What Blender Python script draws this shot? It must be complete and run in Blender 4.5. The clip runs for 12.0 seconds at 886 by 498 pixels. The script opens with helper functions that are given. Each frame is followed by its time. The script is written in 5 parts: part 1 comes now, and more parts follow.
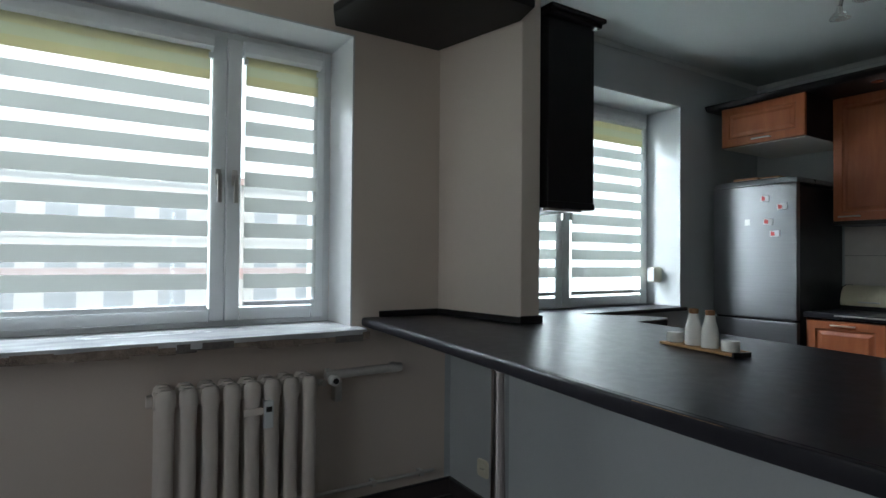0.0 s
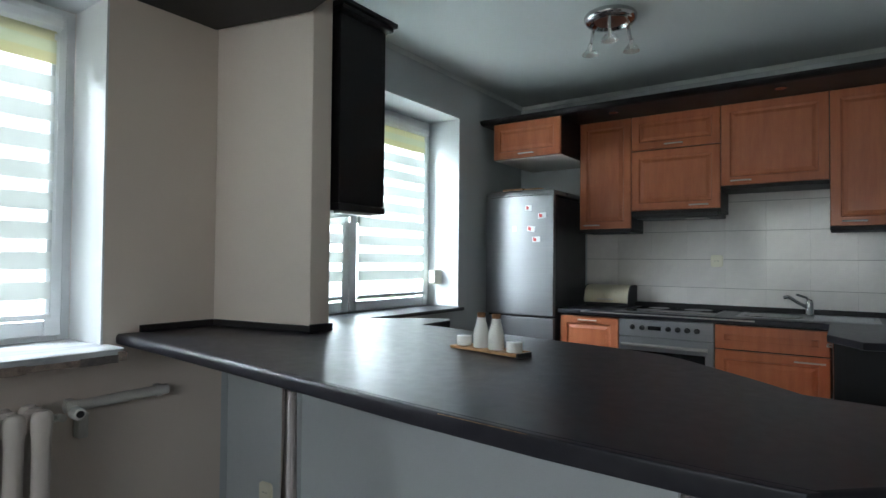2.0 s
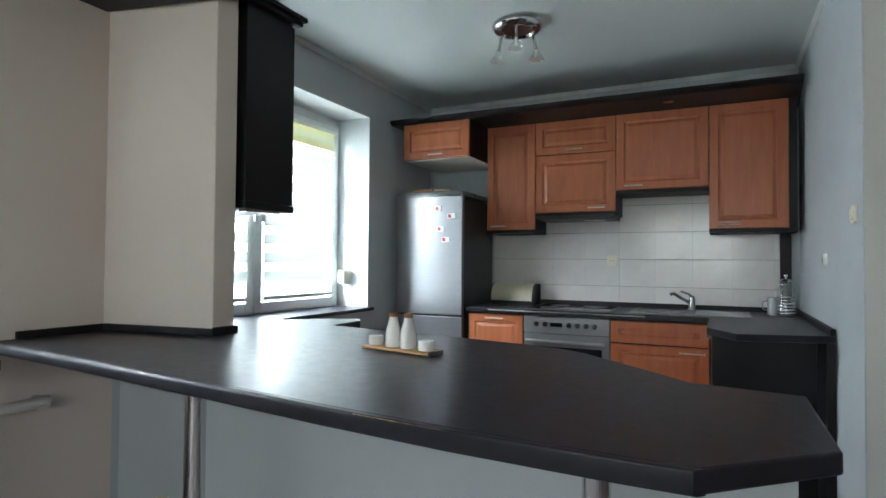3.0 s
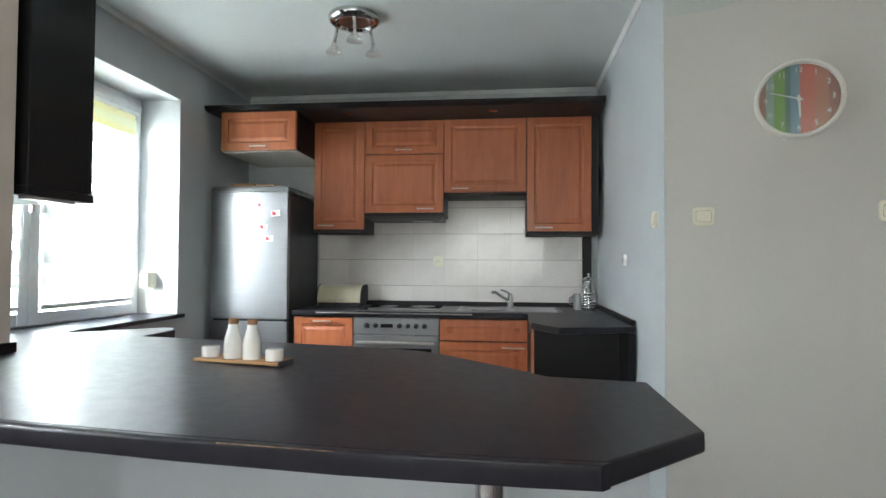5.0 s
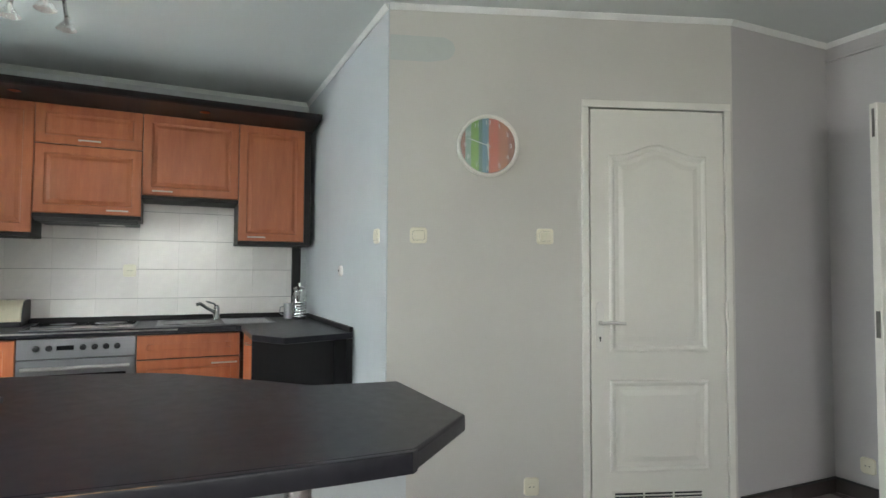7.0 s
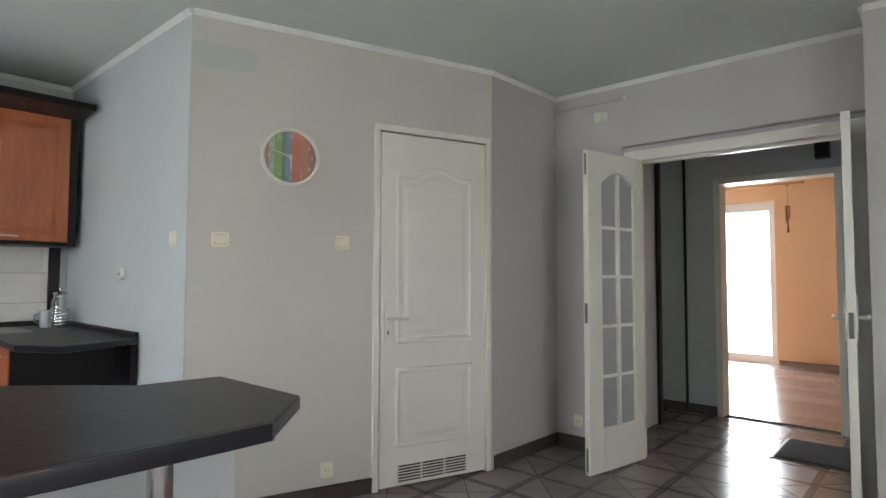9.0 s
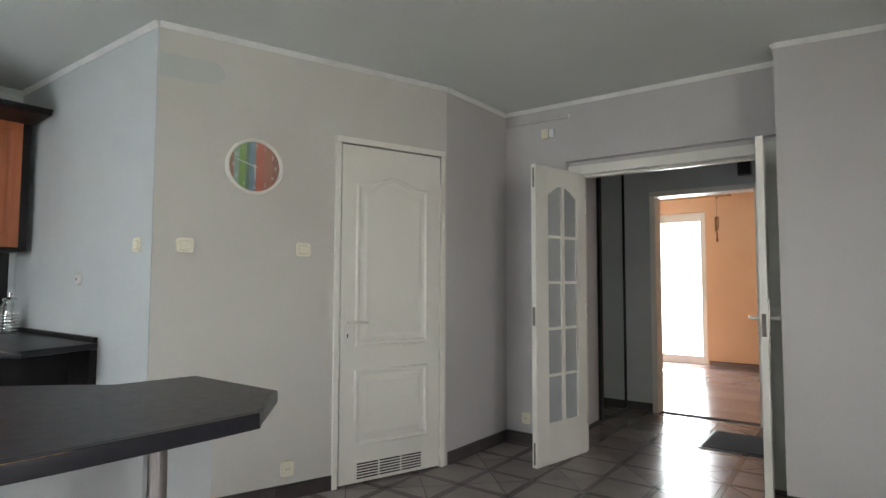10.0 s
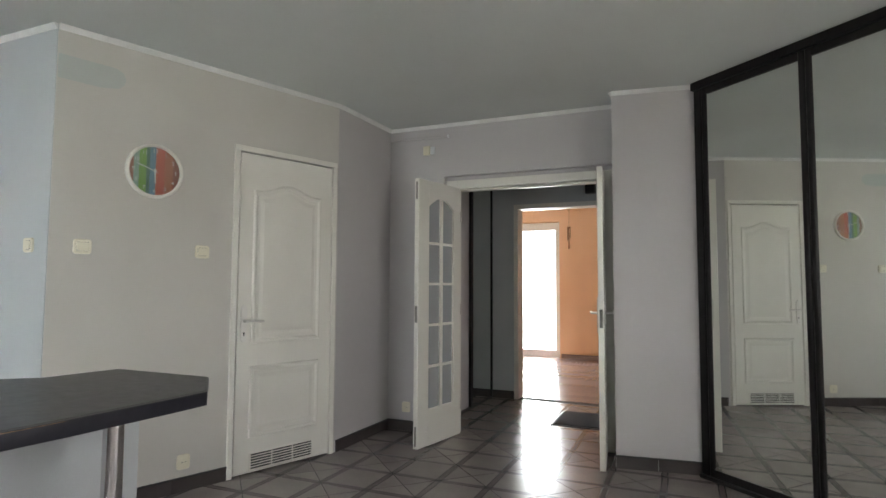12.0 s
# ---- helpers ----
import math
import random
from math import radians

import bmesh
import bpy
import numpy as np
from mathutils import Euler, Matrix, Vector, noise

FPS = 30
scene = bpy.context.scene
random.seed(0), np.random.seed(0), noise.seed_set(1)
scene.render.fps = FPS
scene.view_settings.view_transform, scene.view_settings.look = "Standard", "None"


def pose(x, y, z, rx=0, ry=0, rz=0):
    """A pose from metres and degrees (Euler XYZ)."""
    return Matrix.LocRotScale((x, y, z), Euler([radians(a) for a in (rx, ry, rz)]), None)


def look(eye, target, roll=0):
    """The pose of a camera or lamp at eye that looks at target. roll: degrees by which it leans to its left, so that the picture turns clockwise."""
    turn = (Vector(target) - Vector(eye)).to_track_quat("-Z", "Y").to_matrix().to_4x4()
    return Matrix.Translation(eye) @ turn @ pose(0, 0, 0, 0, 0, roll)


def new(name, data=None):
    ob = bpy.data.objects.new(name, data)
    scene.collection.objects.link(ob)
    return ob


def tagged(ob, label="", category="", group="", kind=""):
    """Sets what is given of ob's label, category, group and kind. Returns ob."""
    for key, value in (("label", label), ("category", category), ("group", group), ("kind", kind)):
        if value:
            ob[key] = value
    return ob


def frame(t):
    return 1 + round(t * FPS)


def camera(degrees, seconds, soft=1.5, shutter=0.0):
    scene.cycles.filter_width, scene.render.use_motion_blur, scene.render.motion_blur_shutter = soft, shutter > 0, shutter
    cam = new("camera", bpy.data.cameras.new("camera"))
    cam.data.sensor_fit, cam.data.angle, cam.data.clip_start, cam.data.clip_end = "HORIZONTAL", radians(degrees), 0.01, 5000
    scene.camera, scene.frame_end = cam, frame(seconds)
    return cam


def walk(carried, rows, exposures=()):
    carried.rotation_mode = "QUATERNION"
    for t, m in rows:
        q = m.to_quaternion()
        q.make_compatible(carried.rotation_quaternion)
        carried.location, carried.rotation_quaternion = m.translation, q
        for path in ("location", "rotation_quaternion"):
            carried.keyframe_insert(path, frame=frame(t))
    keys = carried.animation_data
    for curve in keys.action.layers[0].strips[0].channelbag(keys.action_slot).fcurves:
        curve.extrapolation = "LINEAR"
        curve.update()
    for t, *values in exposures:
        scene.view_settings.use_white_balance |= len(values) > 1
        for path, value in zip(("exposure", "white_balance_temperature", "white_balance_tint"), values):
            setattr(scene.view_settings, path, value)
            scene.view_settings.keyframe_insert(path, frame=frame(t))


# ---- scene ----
cam = camera(75.9, 12.0)
PATH = [
    (0, (0.154, 2.728, 1.165), (1.231, 4.413, 1.202), 0.5),
    (0.5, (0.186, 2.772, 1.172), (1.414, 4.349, 1.211), 0.5),
    (1, (0.202, 2.797, 1.181), (1.564, 4.26, 1.22), 0.5),
    (1.5, (0.199, 2.823, 1.181), (1.693, 4.151, 1.224), 0.5),
    (2, (0.183, 2.84, 1.185), (1.816, 3.994, 1.229), 0.5),
    (2.5, (0.165, 2.84, 1.188), (1.895, 3.842, 1.234), 0.5),
    (4.5, (0.175, 2.968, 1.165), (2.125, 3.414, 1.212), 0.3),
    (5, (0.212, 3.026, 1.178), (2.198, 3.259, 1.233), 0.3),
    (5.5, (0.203, 3.05, 1.196), (2.202, 3.078, 1.263), 0.3),
    (6, (0.194, 3.117, 1.2), (2.179, 2.878, 1.278), 0.3),
    (6.5, (0.177, 3.205, 1.188), (2.098, 2.657, 1.273), 0.3),
    (7, (0.129, 3.293, 1.203), (1.936, 2.441, 1.286), 0.3),
    (7.5, (0.088, 3.323, 1.216), (1.775, 2.252, 1.299), 0.3),
    (7.7, (0.064, 3.351, 1.229), (1.691, 2.192, 1.303), 0.2),
    (9.3, (-0.072, 3.652, 1.201), (1.212, 2.122, 1.304), 0.2),
    (9.5, (-0.1, 3.676, 1.205), (1.162, 2.128, 1.311), 0.2),
    (10, (-0.111, 3.787, 1.198), (1.069, 2.177, 1.316), 0.2),
    (10.5, (-0.125, 3.934, 1.205), (0.96, 2.258, 1.324), 0.3),
    (11, (-0.137, 4.072, 1.171), (0.824, 2.324, 1.313), 0.3),
    (11.5, (-0.162, 4.137, 1.172), (0.696, 2.336, 1.317), 0.1),
    (12, (-0.207, 4.201, 1.191), (0.575, 2.365, 1.319), 0.3),
]
EXPOSURES = [(0.0, -0.15, 6050, 10), (1.0, 0.22, 6050, 10), (2.5, 0.93, 6000, 9), (4.5, 1.56, 6320, 12), (5.5, 1.64, 6420, 12), (7.5, 1.72, 6500, 11), (9.5, 1.47, 6600, 14), (12.0, 1.45, 6680, 15)]
walk(cam, [(t, look(eye, target, roll)) for t, eye, target, roll in PATH], EXPOSURES)

# ---- world, daylight, exposure ----
world = bpy.data.worlds.new("sky")
scene.world = world
world.use_nodes = True
wn = world.node_tree.nodes
sky = wn.new("ShaderNodeTexSky")
sky.sky_type, sky.sun_disc = "NISHITA", False
sky.sun_elevation, sky.sun_rotation = radians(57.5), radians(169)
sky.air_density, sky.dust_density, sky.ozone_density = 1.0, 1.5, 1.0
world.node_tree.links.new(sky.outputs[0], wn["Background"].inputs[0])
wn["Background"].inputs[1].default_value = 0.15

sun = new("sun", bpy.data.lights.new("sun", "SUN"))
sun.data.energy, sun.data.angle, sun.data.color = 5.0, radians(0.6), (1, 0.94, 0.85)
sun.matrix_world = look((6, -30, 48), (0, 0, 0))


def window_light(name, x, y, z, w, h, turn, watts, colour, down=0):
    """Skylight that comes in through a window's opening."""
    ob = new(name, bpy.data.lights.new(name, "AREA"))
    ob.data.shape, ob.data.size, ob.data.size_y = "RECTANGLE", w, h
    ob.data.energy, ob.data.color = watts, colour
    ob.matrix_world = pose(x, y, z, 90 - down, 0, turn)
    return ob


window_light("window_light_living", 0.17, 7.4, 3.4, 2.6, 1.2, 180, 860, (0.92, 0.98, 1.0), 40)
# Lamp of an unseen west window, added to brighten the walls facing it.
window_light("unseen_window_light_west", -2.45, 3.25, 1.6, 1.7, 1.3, -90, 23, (1.0, 0.97, 0.92))
window_light("window_light_kitchen", 2.92, 5.80, 1.6, 1.3, 1.3, 180, 68, (0.90, 0.97, 1.0))
window_light("window_light_balcony", 2.15, -5.6, 1.15, 0.9, 2.1, 0, 38, (0.90, 0.96, 1.0))


# ---- materials ----
def material(name, a, b=None, rough=0.6, metal=0.0, scale=6.0, stretch=(1, 1, 1), bump=0.05, fine=60.0, rough_var=0.1, spec=0.5, random_tint=0.0, coat=0.0):
    """Two tones mixed by noise at two scales, with fine relief and uneven gloss."""
    m = bpy.data.materials.new(name)
    m.use_nodes = True
    n, l = m.node_tree.nodes, m.node_tree.links
    p = n["Principled BSDF"]
    b = b or tuple(c * 0.86 for c in a)
    tc = n.new("ShaderNodeTexCoord")
    mp = n.new("ShaderNodeMapping")
    mp.inputs["Scale"].default_value = stretch
    l.new(tc.outputs["Object"], mp.inputs[0])
    n1, n2 = n.new("ShaderNodeTexNoise"), n.new("ShaderNodeTexNoise")
    n1.inputs["Scale"].default_value, n1.inputs["Detail"].default_value = scale, 4
    n2.inputs["Scale"].default_value, n2.inputs["Detail"].default_value = fine, 3
    l.new(mp.outputs[0], n1.inputs[0])
    l.new(mp.outputs[0], n2.inputs[0])
    mx = n.new("ShaderNodeMix")
    mx.data_type = "RGBA"
    mx.inputs[6].default_value, mx.inputs[7].default_value = (*a, 1), (*b, 1)
    add = n.new("ShaderNodeMath")
    add.operation = "MULTIPLY_ADD"
    l.new(n2.outputs[0], add.inputs[0])
    add.inputs[1].default_value = 0.35
    l.new(n1.outputs[0], add.inputs[2])
    mr = n.new("ShaderNodeMapRange")
    mr.inputs[1].default_value, mr.inputs[2].default_value = 0.45, 0.95
    l.new(add.outputs[0], mr.inputs[0])
    l.new(mr.outputs[0], mx.inputs[0])
    col = mx.outputs[2]
    if random_tint:
        oi = n.new("ShaderNodeObjectInfo")
        hs = n.new("ShaderNodeHueSaturation")
        m2 = n.new("ShaderNodeMapRange")
        m2.inputs[3].default_value, m2.inputs[4].default_value = 1 - random_tint, 1 + random_tint
        l.new(oi.outputs["Random"], m2.inputs[0])
        l.new(m2.outputs[0], hs.inputs["Value"])
        l.new(col, hs.inputs["Color"])
        col = hs.outputs[0]
    l.new(col, p.inputs["Base Color"])
    rr = n.new("ShaderNodeMapRange")
    rr.inputs[3].default_value, rr.inputs[4].default_value = max(0.02, rough - rough_var), min(1, rough + rough_var)
    l.new(n1.outputs[0], rr.inputs[0])
    l.new(rr.outputs[0], p.inputs["Roughness"])
    p.inputs["Metallic"].default_value = metal
    p.inputs["Specular IOR Level"].default_value = spec
    p.inputs["Coat Weight"].default_value = coat
    if bump:
        bp = n.new("ShaderNodeBump")
        bp.inputs["Strength"].default_value, bp.inputs["Distance"].default_value = bump, 0.01
        l.new(n2.outputs[0], bp.inputs["Height"])
        l.new(bp.outputs[0], p.inputs["Normal"])
    return m


def mixed(name, parts):
    """A thin sheet: a mix of (kind, weight, colour) shaders."""
    m = bpy.data.materials.new(name)
    m.use_nodes = True
    n, l = m.node_tree.nodes, m.node_tree.links
    n.remove(n["Principled BSDF"])
    total, sh = 0.0, None
    for kind, w, colour, *rough in parts:
        s = n.new("ShaderNodeBsdf" + kind)
        s.inputs["Color"].default_value = (*colour, 1)
        if rough:
            s.inputs["Roughness"].default_value = rough[0]
        total += w
        if sh is None:
            sh = s.outputs[0]
        else:
            mx = n.new("ShaderNodeMixShader")
            mx.inputs[0].default_value = w / total
            l.new(sh, mx.inputs[1])
            l.new(s.outputs[0], mx.inputs[2])
            sh = mx.outputs[0]
    l.new(sh, n["Material Output"].inputs[0])
    return m


WALL_GREY = material("grey_wall_paint", (0.61, 0.588, 0.545), (0.565, 0.545, 0.505), 0.75, scale=1.6, bump=0.06, fine=140)
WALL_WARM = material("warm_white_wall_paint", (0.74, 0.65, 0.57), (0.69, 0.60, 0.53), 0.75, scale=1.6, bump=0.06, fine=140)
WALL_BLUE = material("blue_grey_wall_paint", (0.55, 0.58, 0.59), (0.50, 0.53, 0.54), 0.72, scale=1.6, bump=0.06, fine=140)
WALL_LILAC = material("lilac_grey_wall_paint", (0.545, 0.525, 0.525), (0.505, 0.485, 0.485), 0.75, scale=1.6, bump=0.06, fine=140)
REVEAL = material("white_reveal_paint", (0.74, 0.75, 0.75), (0.68, 0.69, 0.70), 0.6, scale=3, bump=0.05, fine=120)
PATCH = material("repainted_patch", (0.52, 0.55, 0.525), (0.49, 0.52, 0.495), 0.7, scale=4)
ORANGE = material("orange_wall_paint", (0.82, 0.56, 0.36), (0.78, 0.52, 0.33), 0.75, scale=2, bump=0.05, fine=140)
CEIL = material("ceiling_paint", (0.70, 0.73, 0.71), (0.65, 0.68, 0.66), 0.85, scale=1.2, bump=0.04, fine=120)
COVING = material("white_coving", (0.82, 0.82, 0.80), rough=0.6, bump=0.02)
WHITE_PAINT = material("white_door_paint", (0.80, 0.78, 0.72), (0.76, 0.74, 0.68), 0.35, scale=3, bump=0.02, fine=90)
PVC = material("white_window_plastic", (0.78, 0.80, 0.80), (0.74, 0.76, 0.77), 0.35, scale=4, bump=0.01)
CREAM = material("cream_plastic", (0.80, 0.76, 0.62), (0.76, 0.72, 0.58), 0.35, bump=0.0)
DARK = material("dark_laminate", (0.013, 0.013, 0.018), (0.021, 0.020, 0.026), 0.34, scale=30, bump=0.05, fine=420, rough_var=0.07, spec=0.34)
DARK_BOARD = material("black_brown_board", (0.009, 0.008, 0.009), (0.017, 0.015, 0.016), 0.42, scale=3, stretch=(1, 1, 0.1), bump=0.05, fine=120, spec=0.28)
CHERRY = material("cherry_wood", (0.46, 0.142, 0.056), (0.36, 0.100, 0.038), 0.38, scale=9, stretch=(3.0, 3.0, 0.35), bump=0.05, fine=60, coat=0.1)
STEEL = material("brushed_steel", (0.34, 0.34, 0.35), (0.31, 0.31, 0.32), 0.37, metal=0.9, scale=3, stretch=(1, 1, 40), bump=0.0, fine=30, rough_var=0.03)
LEVER = material("pale_nickel", (0.72, 0.70, 0.67), (0.66, 0.64, 0.61), 0.42, metal=0.55, bump=0.0)
CHROME = material("chrome", (0.62, 0.61, 0.61), (0.56, 0.55, 0.55), 0.10, metal=1.0, bump=0.0, rough_var=0.04)
CAP_GREY = material("grey_satin_plastic", (0.30, 0.31, 0.32), (0.26, 0.27, 0.28), 0.3, metal=0.3, bump=0.0)
SATIN = material("satin_metal", (0.62, 0.60, 0.57), (0.56, 0.54, 0.51), 0.32, metal=1.0, bump=0.0)
DARK_STEEL = material("dull_lock_steel", (0.16, 0.15, 0.14), (0.12, 0.11, 0.10), 0.5, metal=0.6, bump=0.0)
BLACK = material("black_plastic", (0.012, 0.012, 0.013), (0.02, 0.02, 0.021), 0.4, bump=0.0)
RING_MARK = material("dark_ring_print", (0.03, 0.03, 0.032), (0.025, 0.025, 0.027), 0.3, bump=0.0)
OVEN_GLASS = material("oven_glass", (0.008, 0.008, 0.009), (0.012, 0.012, 0.013), 0.06, bump=0.0, rough_var=0.02)
TILE = material("pale_wall_tile", (0.78, 0.735, 0.70), (0.71, 0.665, 0.635), 0.14, scale=9, bump=0.015, fine=40, random_tint=0.05, rough_var=0.06)
GROUT = material("grey_grout", (0.34, 0.31, 0.29), rough=0.9, bump=0.1, fine=200)
MARBLE = material("white_marble_sill", (0.72, 0.73, 0.74), (0.22, 0.23, 0.25), 0.25, scale=5, stretch=(0.6, 2.5, 1), bump=0.02, fine=11)
STONE_EDGE = material("broken_brown_stone", (0.34, 0.27, 0.22), (0.16, 0.12, 0.10), 0.85, scale=30, bump=0.5, fine=120)
STONE_DARK = material("broken_dark_stone", (0.10, 0.09, 0.09), (0.20, 0.17, 0.15), 0.8, scale=40, bump=0.5, fine=120)
IRON = material("cream_radiator_enamel", (0.76, 0.69, 0.63), (0.70, 0.63, 0.57), 0.4, scale=12, bump=0.05, fine=80)
PIPE = material("white_pipe_paint", (0.68, 0.65, 0.60), rough=0.4, bump=0.03)
PORCELAIN = material("white_ceramic", (0.82, 0.80, 0.76), (0.78, 0.76, 0.72), 0.25, bump=0.0)
CORK = material("cork", (0.30, 0.15, 0.07), (0.20, 0.09, 0.04), 0.85, scale=80, bump=0.2)
WORN = material("worn_core", (0.36, 0.22, 0.11), (0.05, 0.03, 0.02), 0.7, scale=45, bump=0.2)
BAMBOO = material("bamboo_wood", (0.50, 0.28, 0.12), (0.42, 0.22, 0.09), 0.5, scale=12, stretch=(0.5, 6, 6), bump=0.04)
ENAMEL_CREAM = material("cream_enamel", (0.66, 0.59, 0.43), (0.60, 0.54, 0.39), 0.3, bump=0.0)
FLOOR_LIGHT = material("taupe_floor_tile", (0.245, 0.212, 0.20), (0.195, 0.168, 0.16), 0.22, scale=5, bump=0.03, fine=40, random_tint=0.12, rough_var=0.06)
FLOOR_DARK = material("dark_floor_tile", (0.085, 0.073, 0.072), (0.065, 0.056, 0.056), 0.2, scale=6, bump=0.03, fine=40, random_tint=0.15, rough_var=0.06)
FLOOR_MID = material("mid_floor_tile", (0.135, 0.116, 0.112), (0.105, 0.09, 0.088), 0.19, scale=6, bump=0.03, fine=40, random_tint=0.12, rough_var=0.06)
FLOOR_GROUT = material("dark_floor_grout", (0.035, 0.03, 0.027), rough=0.9, bump=0.1, fine=200)
LAMINATE = material("reddish_laminate", (0.28, 0.222, 0.21), (0.225, 0.175, 0.165), 0.2, scale=7, stretch=(6, 0.5, 1), bump=0.02, fine=30, random_tint=0.12)
MAT = material("black_mat", (0.014, 0.014, 0.016), (0.025, 0.025, 0.028), 0.95, scale=60, bump=0.6, fine=300)
MIRROR = material("mirror_silver", (0.80, 0.83, 0.80), (0.80, 0.83, 0.80), 0.015, metal=1.0, bump=0.0, rough_var=0.003)
PAPER = material("white_card", (0.80, 0.79, 0.80), rough=0.6, bump=0.0)
RED = material("red_print", (0.55, 0.05, 0.05), rough=0.6, bump=0.0)
FACADE = material("pale_facade", (0.80, 0.77, 0.74), (0.74, 0.70, 0.67), 0.85, scale=0.4, bump=0.0)
FACADE_RED = material("pink_facade_panel", (0.70, 0.48, 0.45), rough=0.85, scale=0.4, bump=0.0)
DARK_GLASS = material("far_window_glass", (0.36, 0.39, 0.43), rough=0.1, bump=0.0)
GRASS = material("grass", (0.06, 0.10, 0.03), (0.10, 0.13, 0.05), 0.95, scale=0.5, bump=0.0)
LEAF = material("leaves", (0.07, 0.13, 0.03), (0.11, 0.17, 0.05), 0.7, scale=1.5, bump=0.0)
BARK = material("bark", (0.10, 0.075, 0.05), rough=0.9, scale=8, bump=0.2)
SKY_HAZE = bpy.data.materials.new("bright_hazy_sky")
SKY_HAZE.use_nodes = True
SKY_HAZE.node_tree.nodes["Principled BSDF"].inputs["Base Color"].default_value = (0.8, 0.85, 0.9, 1)
SKY_HAZE.node_tree.nodes["Principled BSDF"].inputs["Emission Color"].default_value = (0.93, 0.97, 1.0, 1)
SKY_HAZE.node_tree.nodes["Principled BSDF"].inputs["Emission Strength"].default_value = 1.3
GLASS = mixed("window_glass", [("Transparent", 0.93, (0.97, 0.99, 0.98)), ("Glossy", 0.07, (1, 1, 1), 0.02)])
PANE = mixed("patterned_door_glass", [("Transparent", 0.40, (0.88, 0.90, 0.90)), ("Diffuse", 0.42, (0.62, 0.65, 0.66)), ("Glossy", 0.18, (1, 1, 1), 0.12)])
JAR_GLASS = mixed("jar_glass", [("Transparent", 0.75, (0.92, 0.93, 0.92)), ("Glossy", 0.25, (1, 1, 1), 0.05)])
BAND = mixed("cream_blind_fabric", [("Diffuse", 0.74, (0.74, 0.75, 0.72)), ("Translucent", 0.14, (0.80, 0.83, 0.80)), ("Transparent", 0.12, (1, 1, 1))])
BAND_TOP = mixed("doubled_blind_fabric", [("Diffuse", 0.80, (0.72, 0.69, 0.50)), ("Translucent", 0.16, (0.80, 0.76, 0.50)), ("Transparent", 0.04, (1, 1, 1))])
BAND_GREEN = mixed("greenish_blind_fabric", [("Diffuse", 0.80, (0.69, 0.70, 0.58)), ("Translucent", 0.16, (0.74, 0.78, 0.60)), ("Transparent", 0.04, (1, 1, 1))])
SHEER = mixed("sheer_blind_fabric", [("Transparent", 0.86, (0.90, 0.91, 0.91)), ("Translucent", 0.04, (0.9, 0.9, 0.9)), ("Diffuse", 0.06, (0.8, 0.8, 0.8))])


# ---- mesh tools ----
def box(bm, x0, x1, y0, y1, z0, z1):
    v = [bm.verts.new((x, y, z)) for x in (x0, x1) for y in (y0, y1) for z in (z0, z1)]
    for f in ((0, 1, 3, 2), (4, 6, 7, 5), (0, 4, 5, 1), (2, 3, 7, 6), (0, 2, 6, 4), (1, 5, 7, 3)):
        bm.faces.new([v[i] for i in f])
    return bm


def boxed(*a):
    return box(bmesh.new(), *a)


def prism(bm, pts, z0, z1):
    """An upright prism over a plan outline."""
    lo, hi = [bm.verts.new((x, y, z0)) for x, y in pts], [bm.verts.new((x, y, z1)) for x, y in pts]
    bm.faces.new(lo[::-1])
    bm.faces.new(hi)
    for i in range(len(pts)):
        j = (i + 1) % len(pts)
        bm.faces.new((lo[i], lo[j], hi[j], hi[i]))
    bmesh.ops.recalc_face_normals(bm, faces=bm.faces)
    return bm


def slab_xz(bm, pts, y0, y1):
    """A plate with an outline in x and z, from y0 to y1."""
    a, b = [bm.verts.new((x, y0, z)) for x, z in pts], [bm.verts.new((x, y1, z)) for x, z in pts]
    bm.faces.new(a)
    bm.faces.new(b[::-1])
    for i in range(len(pts)):
        j = (i + 1) % len(pts)
        bm.faces.new((a[i], b[i], b[j], a[j]))
    bmesh.ops.recalc_face_normals(bm, faces=bm.faces)
    return bm


def rings(bm, loops):
    """Joins equal loops of points into one skin, capped at both ends."""
    vs = [[bm.verts.new(p) for p in lp] for lp in loops]
    k = len(vs[0])
    for a, b in zip(vs, vs[1:]):
        for i in range(k):
            j = (i + 1) % k
            bm.faces.new((a[i], a[j], b[j], b[i]))
    bm.faces.new(vs[0][::-1])
    bm.faces.new(vs[-1])
    bmesh.ops.recalc_face_normals(bm, faces=bm.faces)
    return bm


def lathe(bm, profile, n=24, c=(0, 0, 0), axis="z"):
    """Turns (radius, height) pairs round an axis through c."""
    loops = []
    for r, h in profile:
        r = max(r, 0.0004)
        lp = []
        for i in range(n):
            a = 2 * math.pi * i / n
            u, w = r * math.cos(a), r * math.sin(a)
            p = {"z": (u, w, h), "x": (h, u, w), "y": (w, h, u)}[axis]
            lp.append((p[0] + c[0], p[1] + c[1], p[2] + c[2]))
        loops.append(lp)
    return rings(bm, loops)


def rod(bm, a, b, r, n=12):
    a, b = Vector(a), Vector(b)
    d = (b - a).normalized()
    u = d.orthogonal().normalized()
    w = d.cross(u)
    ring = [(u * math.cos(2 * math.pi * i / n) + w * math.sin(2 * math.pi * i / n)) * r for i in range(n)]
    return rings(bm, [[a + o for o in ring], [b + o for o in ring]])


def tube(bm, pts, r, n=10):
    for a, b in zip(pts, pts[1:]):
        rod(bm, a, b, r, n)
    return bm


